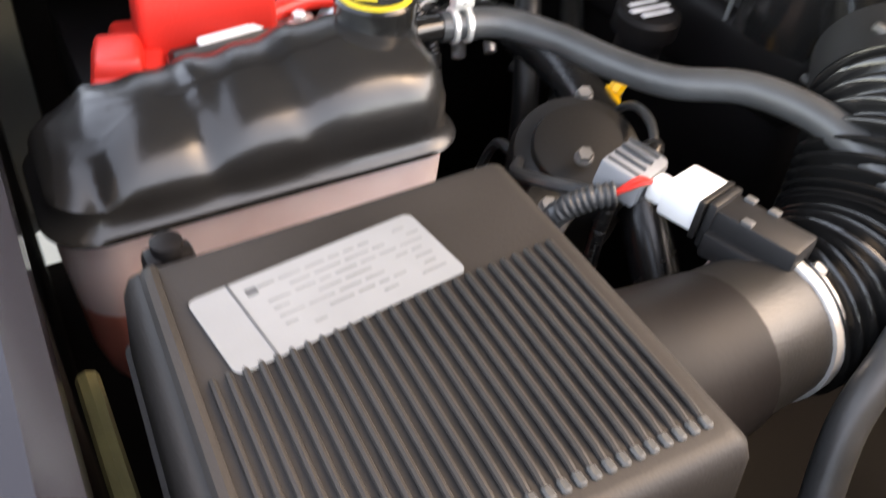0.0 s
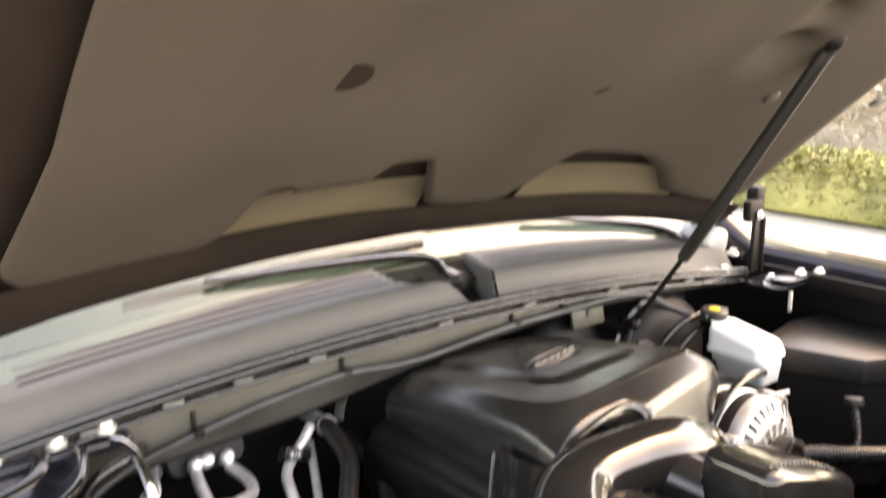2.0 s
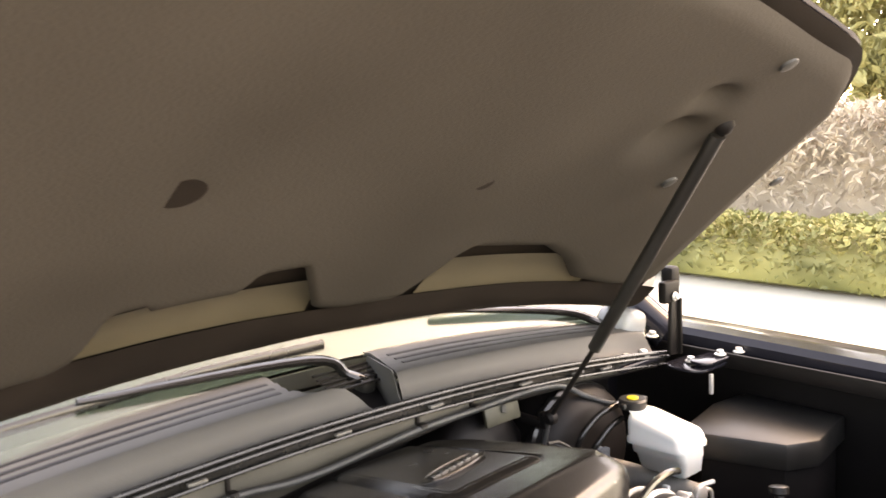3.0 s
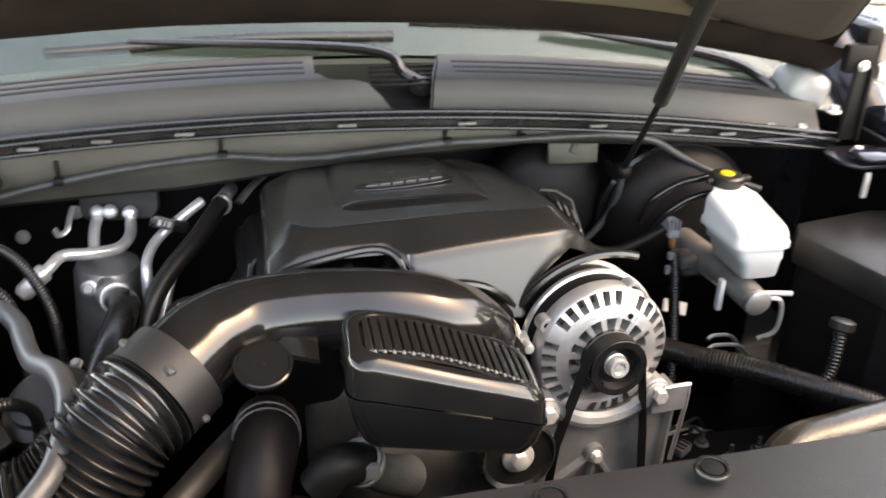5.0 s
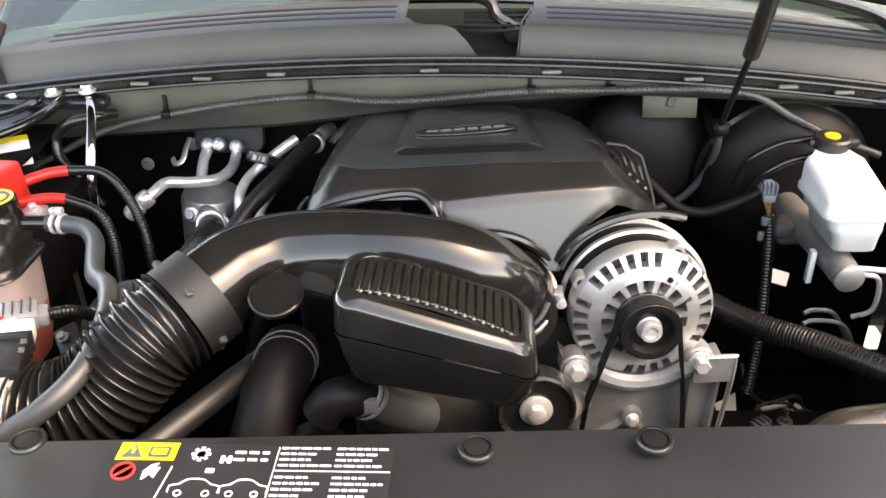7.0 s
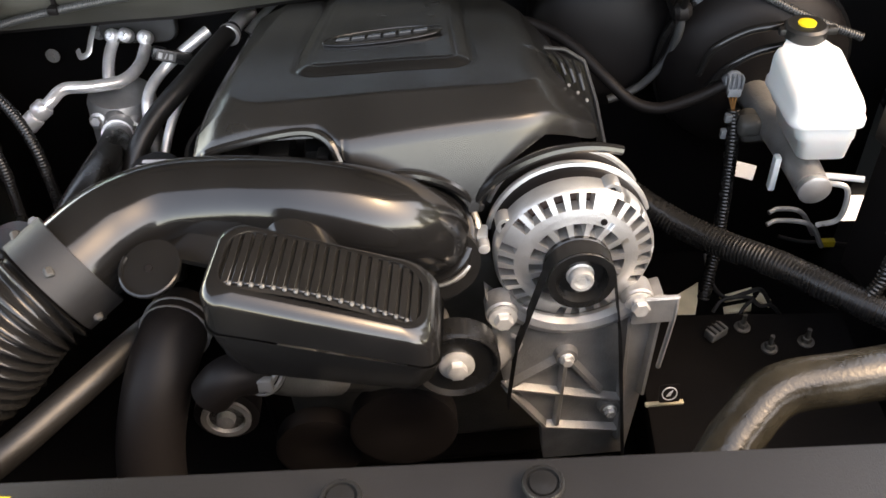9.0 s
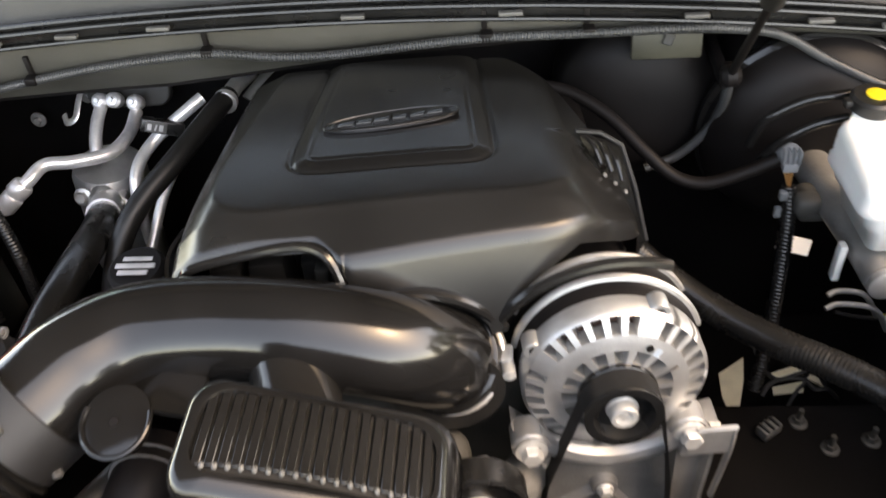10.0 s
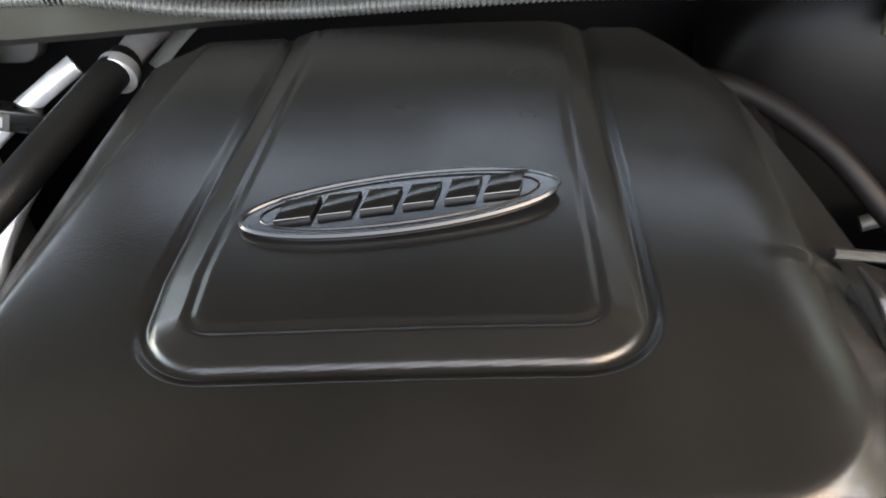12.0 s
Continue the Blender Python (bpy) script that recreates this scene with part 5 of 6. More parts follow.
part("hinge_plate", surface(hinge_plate, np.linspace(0, 1, 25), np.linspace(0, 1, 12), 0.005), M_PAINT, hl, "glossy black dished plate")
part("plate_rim", tube(RIM, 0.0065, 10, 6), M_GLOSS, hl, "rolled shiny rim")
part("curved_arm", tube([(-0.665, 0.46, 1.106), (-0.662, 0.425, 1.108), (-0.685, 0.392, 1.103), (-0.75, 0.372, 1.096)], 0.010, 10, 6, None, 0.5), M_GLOSS, hl)
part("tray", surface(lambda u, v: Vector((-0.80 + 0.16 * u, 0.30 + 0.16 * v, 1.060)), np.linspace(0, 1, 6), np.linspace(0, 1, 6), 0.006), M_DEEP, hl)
part("link", tube([(-0.72, 0.46, 1.11), (-0.735, 0.48, 1.16), (-0.73, 0.52, 1.20)], 0.010, 8, 4), M_BAY, hl)
hr = hinge([(0.604, 0.462, 1.102), (0.659, 0.463, 1.099)], (0.64, 0.47, 1.090), (0.14, 0.05, 0.014), 1, "black hinge bracket with zinc bolts")
part("fender_bolt", bolt((0.731, 0.494, 1.118), (0, -0.1, 1), 0.0085, 1.5), M_STEEL, hr)
part("upright", join(rbox((0.722, 0.435, 1.150), (0.028, 0.010, 0.115), 0.003, 2, (0, 3, 0)), rbox((0.734, 0.435, 1.150), (0.006, 0.024, 0.115), 0.002)), M_BAY, hr, "black upright hinge link")
part("pivot_head", join(rbox((0.715, 0.44, 1.222), (0.05, 0.02, 0.045), 0.006), rbox((0.735, 0.45, 1.245), (0.03, 0.03, 0.05), 0.008)), M_BAY, hr)
part("pivot_bolt", bolt((0.717, 0.427, 1.213), (0, -1, 0), 0.006), M_STEEL, hr)
part("foot_plate", join(prism(rounded(0.12, 0.09, 0.03, 5), 0.006, pose(0.73, 0.385, 1.078), 0.002), prism(rounded(0.09, 0.05, 0.02, 5), 0.006, pose(0.735, 0.36, 1.09), 0.002)), M_PAINT, hr)
for p in ((0.755, 0.35, 1.099), (0.715, 0.39, 1.087), (0.79, 0.33, 1.10)):
    part("hinge_bolt", bolt(p, (0, 0, 1), 0.0075, 1.5), M_STEEL, hr)
part("drain_strip", rbox((0.70, 0.335, 1.055), (0.008, 0.006, 0.04), 0.001), M_STEEL, hr)

# ---- support strap behind the battery ----
strap = thing("support_strap", (-0.58, 0.44, 1.0), "polished black support strap bolted to the cowl", "support strap")
part("strap", tube([(-0.585, 0.445, 1.112), (-0.572, 0.425, 1.110), (-0.562, 0.395, 1.092), (-0.559, 0.365, 1.058), (-0.560, 0.342, 1.01), (-0.563, 0.332, 0.94)], [0.005, 0.006, 0.0065, 0.007, 0.007, 0.007], 12, 6, None, 0.35), M_CHROME, strap)

# ---- air conditioning and heater lines on the firewall ----
ac = thing("air_conditioning_lines", (-0.42, 0.5, 0.9), "bare aluminium air conditioning pipes and accumulator", "pipes")
part("accumulator", lathe([(0.040, -0.16), (0.048, -0.14), (0.048, 0.010), (0.044, 0.020), (0.02, 0.026)], (-0.430, 0.462, 0.922), (0.10, 0, 1), 32), M_ALU, ac, "silver accumulator canister")
part("firewall_plate", prism(rounded(0.118, 0.066, 0.020, 6), 0.020, face_matrix((-0.420, 0.585, 0.992), (1, 0, 0), (0, 0.35, 1)), 0.005), M_COWL, ac, "dark grey block on the firewall")
for p in ((-0.447, 0.545, 0.985), (-0.429, 0.548, 0.984), (-0.400, 0.545, 0.981)):
    part("fitting", join(lathe([(0.0098, 0), (0.0106, 0.004), (0.0106, 0.016), (0.007, 0.020)], p, (0, -0.7, 0.5), 18), bolt((p[0], p[1] - 0.016, p[2] + 0.012), (0, -0.7, 0.5), 0.004)), M_TUBE, ac)
for pts in (((-0.448, 0.535, 0.984), (-0.451, 0.515, 0.972), (-0.450, 0.49, 0.955), (-0.446, 0.472, 0.935)),
            ((-0.400, 0.53, 0.976), (-0.395, 0.48, 0.975), (-0.406, 0.438, 0.976), (-0.440, 0.412, 0.983), (-0.472, 0.400, 0.988), (-0.485, 0.376, 0.983), (-0.507, 0.36, 0.966))):
    part("pipe", tube(pts, 0.0085, 14, 7), M_TUBE, ac)
part("joint", join(lathe([(0.0115, 0), (0.0135, 0.003), (0.0135, 0.016), (0.0105, 0.02)], (-0.489, 0.372, 0.981), (-0.75, -0.40, -0.50), 16), lathe([(0.0105, 0.02), (0.013, 0.022), (0.013, 0.040), (0.009, 0.046)], (-0.489, 0.372, 0.981), (-0.75, -0.40, -0.60), 16)), M_TUBE, ac)
part("valve", join(lathe([(0.015, 0), (0.016, 0.01), (0.012, 0.02), (0.012, 0.03)], (-0.424, 0.418, 0.928), (0.1, -0.9, -0.2), 18), bolt((-0.400, 0.408, 0.914), (0, -1, 0.4), 0.008), bolt((-0.448, 0.411, 0.928), (0, -1, 0.4), 0.008), rbox((-0.418, 0.418, 0.912), (0.05, 0.02, 0.03), 0.006)), M_ALU, ac)
hotpipe = thing("heater_pipes", (-0.32, 0.5, 0.95), "pair of bare metal heater pipes", "pipes")
part("pipe", tube([(-0.362, 0.375, 0.88), (-0.363, 0.385, 0.945), (-0.362, 0.41, 0.972), (-0.347, 0.45, 0.986), (-0.305, 0.475, 1.012), (-0.288, 0.49, 1.02)], 0.0078, 14, 7), M_TUBE, hotpipe)
part("pipe", tube([(-0.345, 0.34, 0.90), (-0.330, 0.39, 0.945), (-0.310, 0.44, 0.972), (-0.285, 0.50, 0.99)], 0.0065, 14, 7), M_TUBE, hotpipe)
TM = face_matrix((-0.333, 0.452, 1.004), (0.62, 0.20, -0.28), (0.3, 0.35, 1))
tag = part("tag", moved(rbox((0, 0, 0), (0.052, 0.017, 0.016), 0.002), TM), M_RUBBER, hotpipe, "black tape sleeve with pale print")
part("tag_field", moved(rbox((-0.008, 0, 0.0085), (0.026, 0.013, 0.001), 0.0004, 1), TM), M_CLIP, tag)
for k, (x, w) in enumerate(((-0.016, 0.005), (-0.0085, 0.002), (-0.002, 0.005))):
    part("tag_mark", moved(rbox((x, 0, 0.0095), (w, 0.008, 0.001), 0.0003, 1, (0, 0, -12 if k == 1 else 0)), TM), M_PRINT, tag)
heat = thing("heater_hose", (-0.27, 0.36, 0.98), "thick black heater hose with a steel clamp", "hose")
part("hose_run", tube([(-0.258, 0.505, 1.012), (-0.264, 0.475, 1.015), (-0.288, 0.38, 1.012), (-0.326, 0.318, 0.988), (-0.348, 0.278, 0.955), (-0.362, 0.245, 0.90), (-0.370, 0.23, 0.82)], 0.0130, 16, 7), M_DULL, heat)
part("clamp", lathe([(0.0135, 0), (0.0155, 0.001), (0.0155, 0.010), (0.0135, 0.011)], (-0.2595, 0.497, 1.012), (0, -1, 0), 20), M_STEEL, heat)
heat2 = thing("heater_hose", (-0.25, 0.4, 0.96), "thick black heater hose running beside the cover", "hose")
part("hose_run", tube([(-0.212, 0.52, 0.965), (-0.214, 0.47, 0.970), (-0.225, 0.39, 0.955), (-0.265, 0.315, 0.925), (-0.295, 0.275, 0.885), (-0.315, 0.25, 0.84), (-0.325, 0.235, 0.79)], 0.0130, 16, 7), M_DULL, heat2)
for q, w in (((-0.348, 0.286, 0.915), 0.016), ((-0.343, 0.278, 0.895), 0.018)):
    part("hose_clip", rbox(q, (w, 0.010, 0.009), 0.002, 2, (0, -12, 20)), M_CLIP, heat2)
part("stub", tube([(-0.258, 0.50, 1.012), (-0.256, 0.53, 1.01), (-0.25, 0.58, 1.0)], 0.011, 12, 4), M_TUBE, heat)
bk = thing("pipe_bracket", (-0.215, 0.52, 1.02), "worn metal pipe bracket", "bracket")
part("bracket_strip", tube([(-0.235, 0.50, 1.01), (-0.215, 0.525, 1.025), (-0.19, 0.545, 1.04)], 0.008, 8, 4, None, 0.4), M_DIRTY, bk)
suction = thing("suction_hose", (-0.36, 0.2, 0.95), "thick black air conditioning suction hose", "hose")
part("hose_run", tube([(-0.418, 0.405, 0.918), (-0.398, 0.35, 0.94), (-0.378, 0.29, 0.965), (-0.375, 0.22, 0.975), (-0.38, 0.14, 0.97), (-0.39, 0.05, 0.94), (-0.40, -0.02, 0.88)], 0.019, 18, 7), M_RUBBER, suction)
part("ferrule", tube([(-0.421, 0.412, 0.915), (-0.412, 0.39, 0.924), (-0.404, 0.366, 0.934)], 0.0215, 18, 4), M_TUBE, suction)

loop = thing("vent_hose", (-0.61, 0.41, 1.05), "thin black hose looping behind the battery", "hose")
part("hose_run", tube([(-0.545, 0.44, 1.085), (-0.565, 0.41, 1.091), (-0.603, 0.40, 1.084), (-0.624, 0.40, 1.062), (-0.621, 0.39, 1.036), (-0.594, 0.38, 1.008), (-0.57, 0.38, 0.96)], 0.0075, 10, 6), M_RUBBER, loop)
for p in ((-0.575, 0.585, 0.935), (-0.49, 0.585, 0.972)):
    fs = thing("firewall_stud", p, "zinc stud and nut on the firewall", "stud", "firewall studs")
    part("nut", join(lathe([(0.011, 0), (0.011, 0.003), (0.007, 0.004)], p, (0, -1, 0.1), 16), bolt(p, (0, -1, 0.1), 0.006)), M_ALUDARK, fs)
fc = thing("firewall_clip", (-0.50, 0.56, 0.96), "bent pale metal clip on the firewall", "clip")
part("clip_strip", tube([(-0.492, 0.58, 0.985), (-0.496, 0.565, 0.972), (-0.50, 0.55, 0.957), (-0.512, 0.548, 0.952), (-0.52, 0.56, 0.956)], 0.005, 8, 5, None, 0.4), M_STEEL, fc)

# ---- oil filler cap, dipstick ----
oil = thing("oil_filler_cap", (-0.284, 0.19, 0.97), "black oil filler cap with white print", "oil cap")
part("cap", lathe([(0.022, -0.05), (0.022, -0.012), (0.030, -0.010), (0.030, 0.006), (0.026, 0.010), (0.0, 0.010)], (-0.284, 0.192, 1.0), (0, -0.1, 1), 28, False), M_BAY, oil)
for k in range(3):
    part("print", rbox((-0.284, 0.181 + 0.010 * k, 1.0102), (0.042 - 0.010 * abs(k - 1), 0.0065, 0.002), 0.0008, 1), M_PRINT, oil)
dip = thing("dipstick_handle", (-0.364, 0.132, 0.96), "amber yellow dipstick handle", "dipstick")
part("handle", join(lathe([(0.012, -0.005), (0.0145, 0.0), (0.012, 0.007), (0.005, 0.009)], (-0.368, 0.130, 0.970), (0.3, -0.5, 0.8), 18), tube([(-0.360, 0.132, 0.974), (-0.347, 0.137, 0.982), (-0.336, 0.138, 0.980)], 0.007, 8, 4), tube([(-0.368, 0.131, 0.966), (-0.366, 0.137, 0.94), (-0.36, 0.15, 0.86)], 0.005, 8, 4)), M_ORANGE, dip)

# ---- round housing and loom below the dipstick ----
pump = thing("round_housing", (-0.43, 0.08, 0.94), "round dusty black housing with bolts and cables", "housing")
part("drum", lathe([(0.050, -0.10), (0.052, -0.015), (0.048, -0.004), (0.036, 0.0), (0.034, 0.006), (0.012, 0.008), (0.0, 0.008)], (-0.432, 0.078, 0.975), (-0.25, -0.35, 0.9), 36, False), M_DULL, pump)
part("flange_ear", rbox((-0.478, 0.045, 0.955), (0.03, 0.04, 0.012), 0.004, 2, (20, -16, 30)), M_DULL, pump)
for q in ((-0.482, 0.040, 0.962), (-0.402, 0.118, 0.990), (-0.445, 0.055, 0.985)):
    part("bolt", bolt(q, (-0.25, -0.35, 0.9), 0.006, 1.2), M_ALUDARK, pump)
grey = thing("wire_connector", (-0.48, -0.03, 1.04), "pale grey connector on the sensor wires", "connector")
part("shell", join(rbox((-0.481, -0.028, 1.040), (0.038, 0.030, 0.020), 0.003, 2, (8, 6, 24)), rbox((-0.462, -0.020, 1.036), (0.016, 0.022, 0.015), 0.003, 2, (8, 6, 24))), M_TRANSLAMP, grey)
for k in range(4):
    part("shell_rib", rbox((-0.493 + 0.008 * k, -0.033 + 0.0036 * k, 1.0515), (0.002, 0.022, 0.003), 0.0006, 1, (8, 6, 24)), M_GREYHOSE, grey)
part("loom", tube([(-0.458, -0.018, 1.036), (-0.437, 0.0, 1.028), (-0.425, 0.022, 1.0), (-0.43, 0.035, 0.95), (-0.44, 0.03, 0.88)], 0.006, 10, 6, (0.004, 0.0008)), M_RUBBER, grey)
for pts, r in ((((-0.50, -0.03, 1.03), (-0.512, 0.01, 1.015), (-0.50, 0.06, 0.985), (-0.47, 0.10, 0.96), (-0.45, 0.16, 0.93), (-0.44, 0.2, 0.86)), 0.0045), (((-0.325, 0.16, 0.968), (-0.345, 0.145, 0.955), (-0.375, 0.155, 0.93), (-0.385, 0.16, 0.86)), 0.004), (((-0.40, 0.03, 0.99), (-0.385, 0.06, 1.0), (-0.375, 0.10, 0.985), (-0.385, 0.13, 0.93)), 0.0035)):
    lw2 = thing("loose_cable", pts[1], "thin black cable beside the round housing", "cable", "cables by the housing")
    part("cable_run", tube(pts, r, 8, 6), M_GREYHOSE, lw2)

# ---- lower hoses in front ----
lo1 = thing("lower_hose", (-0.28, -0.12, 0.98), "black rubber hose below the intake", "hose", "lower hoses")
part("hose_run", tube([(-0.215, -0.02, 0.99), (-0.24, -0.07, 0.995), (-0.275, -0.13, 0.995), (-0.33, -0.20, 0.985), (-0.42, -0.26, 0.96)], 0.014, 14, 7), M_DULL, lo1)
lo2 = thing("radiator_hose", (-0.2, -0.08, 0.9), "wide black radiator hose with a wire clamp", "hose")
part("hose_run", tube([(-0.195, -0.03, 1.0), (-0.195, -0.07, 1.005), (-0.205, -0.11, 0.98), (-0.215, -0.15, 0.92), (-0.21, -0.20, 0.82)], 0.031, 20, 7), M_BAY, lo2)
part("wire_clamp", join(*[lathe([(0.0310, h), (0.0335, h + 0.001), (0.0335, h + 0.003), (0.0310, h + 0.004)], (-0.195, -0.045, 1.002), (0, -0.98, 0.12), 26, False) for h in (0, 0.012)]), M_CLIP, lo2)
up = thing("upper_radiator_hose", (0.38, -0.09, 0.93), "worn shiny upper radiator hose", "hose")
part("hose_run", tube([(0.62, -0.035, 0.935), (0.52, -0.045, 0.93), (0.44, -0.058, 0.928), (0.375, -0.068, 0.922), (0.335, -0.10, 0.905), (0.29, -0.145, 0.88), (0.20, -0.17, 0.86), (0.05, -0.185, 0.85), (-0.08, -0.19, 0.85)], 0.026, 20, 8), M_GOLD, up)
part("ring_mark", lathe([(0.0262, 0), (0.0268, 0.001), (0.0268, 0.003), (0.0262, 0.004)], (0.13, -0.178, 0.855), (1, 0.1, 0.05), 24), M_BAY, up)

# ---- brake master cylinder ----
brake = thing("brake_master_cylinder", (0.47, 0.3, 0.92), "white brake fluid reservoir on an aluminium master cylinder", "brake cylinder")


def reservoir():
    bm = bmesh.new()
    levels = [(0.964, 0.023, 0.038, 0.272, 0.487), (0.968, 0.028, 0.044, 0.273, 0.487), (0.992, 0.031, 0.049, 0.276, 0.486), (0.996, 0.0345, 0.0515, 0.277, 0.484), (1.012, 0.0360, 0.0515, 0.278, 0.4825), (1.014, 0.0425, 0.0565, 0.279, 0.482), (1.022, 0.0425, 0.0565, 0.279, 0.482), (1.024, 0.0405, 0.0545, 0.279, 0.482), (1.052, 0.0400, 0.0540, 0.280, 0.482), (1.060, 0.0375, 0.0510, 0.282, 0.482), (1.0635, 0.032, 0.045, 0.286, 0.481), (1.0645, 0.021, 0.026, 0.318, 0.479), (1.065, 0.018, 0.018, 0.347, 0.478), (1.068, 0.016, 0.016, 0.349, 0.478)]
    rings = []
    for z, hx, hy, cy, cx in levels:
        r = min(hx, hy) * (0.98 if z > 1.0645 else 0.35)
        rings.append([bm.verts.new((cx + x - 0.06 * y, cy + y + 0.005, z + 0.20 * (cy + y - 0.34) * step(1.03, 1.056, z))) for x, y in rounded(2 * hx, 2 * hy, r, 5)])
    n = len(rings[0])
    for a, b in zip(rings, rings[1:]):
        for k in range(n):
            bm.faces.new((a[k], a[(k + 1) % n], b[(k + 1) % n], b[k]))
    bm.faces.new(rings[0])
    bm.faces.new(rings[-1])
    return bm


part("reservoir", reservoir(), M_RESERV, brake, "white translucent reservoir", 50)
capb = part("cap", lathe([(0.023, 0), (0.025, 0.003), (0.025, 0.014), (0.022, 0.017), (0.0, 0.017)], (0.479, 0.352, 1.062), (0, 0, 1), 24, False), M_DULL, brake, "black cap with wings")
part("cap_sign", lathe([(0.0105, 0), (0.0105, 0.0025), (0.008, 0.003)], (0.479, 0.352, 1.0785), (0, 0, 1), 20), M_YELLOW, capb, "yellow warning print")
part("cap_wing", rbox((0.482, 0.352, 1.070), (0.068, 0.012, 0.010), 0.003), M_DULL, capb)
part("cylinder", tube([(0.482, 0.225, 0.936), (0.478, 0.28, 0.938), (0.468, 0.36, 0.938), (0.455, 0.45, 0.938)], [0.0195, 0.0215, 0.0225, 0.0225], 22, 4), M_ALUDARK, brake, "cast aluminium cylinder")
part("end_plug", lathe([(0.016, -0.004), (0.0195, 0.0), (0.0195, 0.006), (0.016, 0.008)], (0.483, 0.221, 0.936), (0.05, -1, -0.03), 20), M_ALU, brake)
part("mount_flange", join(rbox((0.455, 0.36, 0.930), (0.055, 0.04, 0.036), 0.010, 3), rbox((0.436, 0.348, 0.938), (0.030, 0.026, 0.024), 0.008, 3)), M_DIRTY, brake)
part("strap_lug", rbox((0.449, 0.262, 0.928), (0.008, 0.012, 0.05), 0.002), M_RESERV, brake)
part("bleed_line", tube([(0.50, 0.235, 0.932), (0.525, 0.225, 0.93), (0.53, 0.23, 0.88), (0.51, 0.24, 0.86)], 0.0035, 8, 6), M_STEEL, brake)
part("pin", tube([(0.50, 0.245, 0.935), (0.525, 0.238, 0.937), (0.545, 0.232, 0.938)], 0.004, 8, 3), M_RESERV, brake)
booster = thing("brake_booster", (0.47, 0.52, 0.95), "large black brake booster drum on the firewall", "brake booster")
part("front_shell", lathe([(0.05, -0.12), (0.09, -0.112), (0.122, -0.09), (0.128, -0.075)], (0.462, 0.54, 0.955), (0, 1, 0), 48), M_BAY, booster)
part("crimp_rim", lathe([(0.127, -0.075), (0.133, -0.07), (0.133, -0.058), (0.127, -0.05)], (0.462, 0.54, 0.955), (0, 1, 0), 48, False), M_GLOSS, booster)
part("rear_shell", lathe([(0.127, -0.052), (0.13, 0.04)], (0.462, 0.54, 0.955), (0, 1, 0), 48), M_BAY, booster)
for pts in (((0.375, 0.40, 0.985), (0.385, 0.39, 1.025), (0.42, 0.385, 1.052), (0.455, 0.38, 1.062), (0.50, 0.39, 1.06)), ((0.385, 0.385, 0.975), (0.40, 0.37, 1.01), (0.43, 0.365, 1.035), (0.462, 0.362, 1.045))):
    bl = thing("brake_hose", pts[2], "thin black vacuum hose over the booster", "hose", "vacuum hoses")
    part("hose_run", tube(pts, 0.0055, 10, 7), M_GLOSS, bl)
dome = thing("blower_housing", (0.27, 0.5, 0.97), "rounded black housing on the firewall with a rim", "housing")
part("drum", lathe([(0.02, -0.075), (0.07, -0.07), (0.098, -0.055), (0.105, -0.04), (0.105, 0.05)], (0.262, 0.56, 0.97), (0.05, 1, -0.15), 44), M_BAY, dome)
part("rim", tube([(0.262 + 0.106 * math.cos(radians(a)), 0.52 - 0.018 * math.sin(radians(a)), 0.968 + 0.106 * math.sin(radians(a))) for a in range(-80, 30, 10)], 0.006, 8, 3), M_DULL, dome)
plt = thing("access_plate", (0.285, 0.49, 1.05), "olive painted access plate below the cowl", "plate")
part("plate", rbox((0.285, 0.487, 1.076), (0.082, 0.008, 0.044), 0.003, 2, (-12, 0, 0)), M_PLATE, plt)
part("plate_mark", rbox((0.286, 0.4815, 1.080), (0.012, 0.003, 0.014), 0.001, 1, (-12, 20, 0)), M_COWL, plt)

# sensor, tube and wire beside the booster
sen = thing("vacuum_sensor", (0.413, 0.371, 0.98), "clear grey sensor plug with copper wires", "sensor")
part("plug", join(lathe([(0.009, -0.010), (0.0125, -0.008), (0.0125, 0.004), (0.010, 0.007), (0.006, 0.007)], (0.413, 0.375, 0.990), (0.2, -0.8, 0.4), 14), rbox((0.414, 0.366, 0.979), (0.017, 0.013, 0.012), 0.002), *[rbox((0.4045 + 0.006 * k, 0.366, 0.992), (0.002, 0.012, 0.018), 0.0006, 1) for k in range(4)]), M_TRANSLAMP, sen, "clear bluish plug")
for k in range(3):
    part("wire", tube([(0.408 + 0.005 * k, 0.366, 0.978), (0.411 + 0.003 * k, 0.362, 0.966), (0.416, 0.36, 0.952)], 0.0014, 6, 4), M_COPPER, sen)
part("tube", tube([(0.402, 0.372, 0.985), (0.365, 0.372, 0.965), (0.325, 0.375, 0.95), (0.29, 0.385, 0.955), (0.255, 0.405, 0.98), (0.215, 0.435, 1.01), (0.165, 0.46, 1.03), (0.11, 0.47, 1.035)], 0.0078, 14, 7), M_BAY, sen)
part("harness", tube([(0.416, 0.36, 0.956), (0.419, 0.35, 0.92), (0.418, 0.33, 0.86), (0.412, 0.30, 0.78), (0.40, 0.27, 0.70)], 0.0085, 10, 6, (0.005, 0.0008)), M_RUBBER, sen)
part("harness_clip", join(rbox((0.409, 0.352, 0.948), (0.009, 0.009, 0.012), 0.002), rbox((0.406, 0.35, 0.925), (0.008, 0.008, 0.014), 0.002)), M_LABEL, sen)
tagr = thing("paper_tag", (0.46, 0.41, 0.82), "small white tag on a black bracket", "tag")
part("tag", rbox((0.458, 0.405, 0.822), (0.045, 0.004, 0.022), 0.001, 1, (-30, 18, 0)), M_WHITE, tagr)

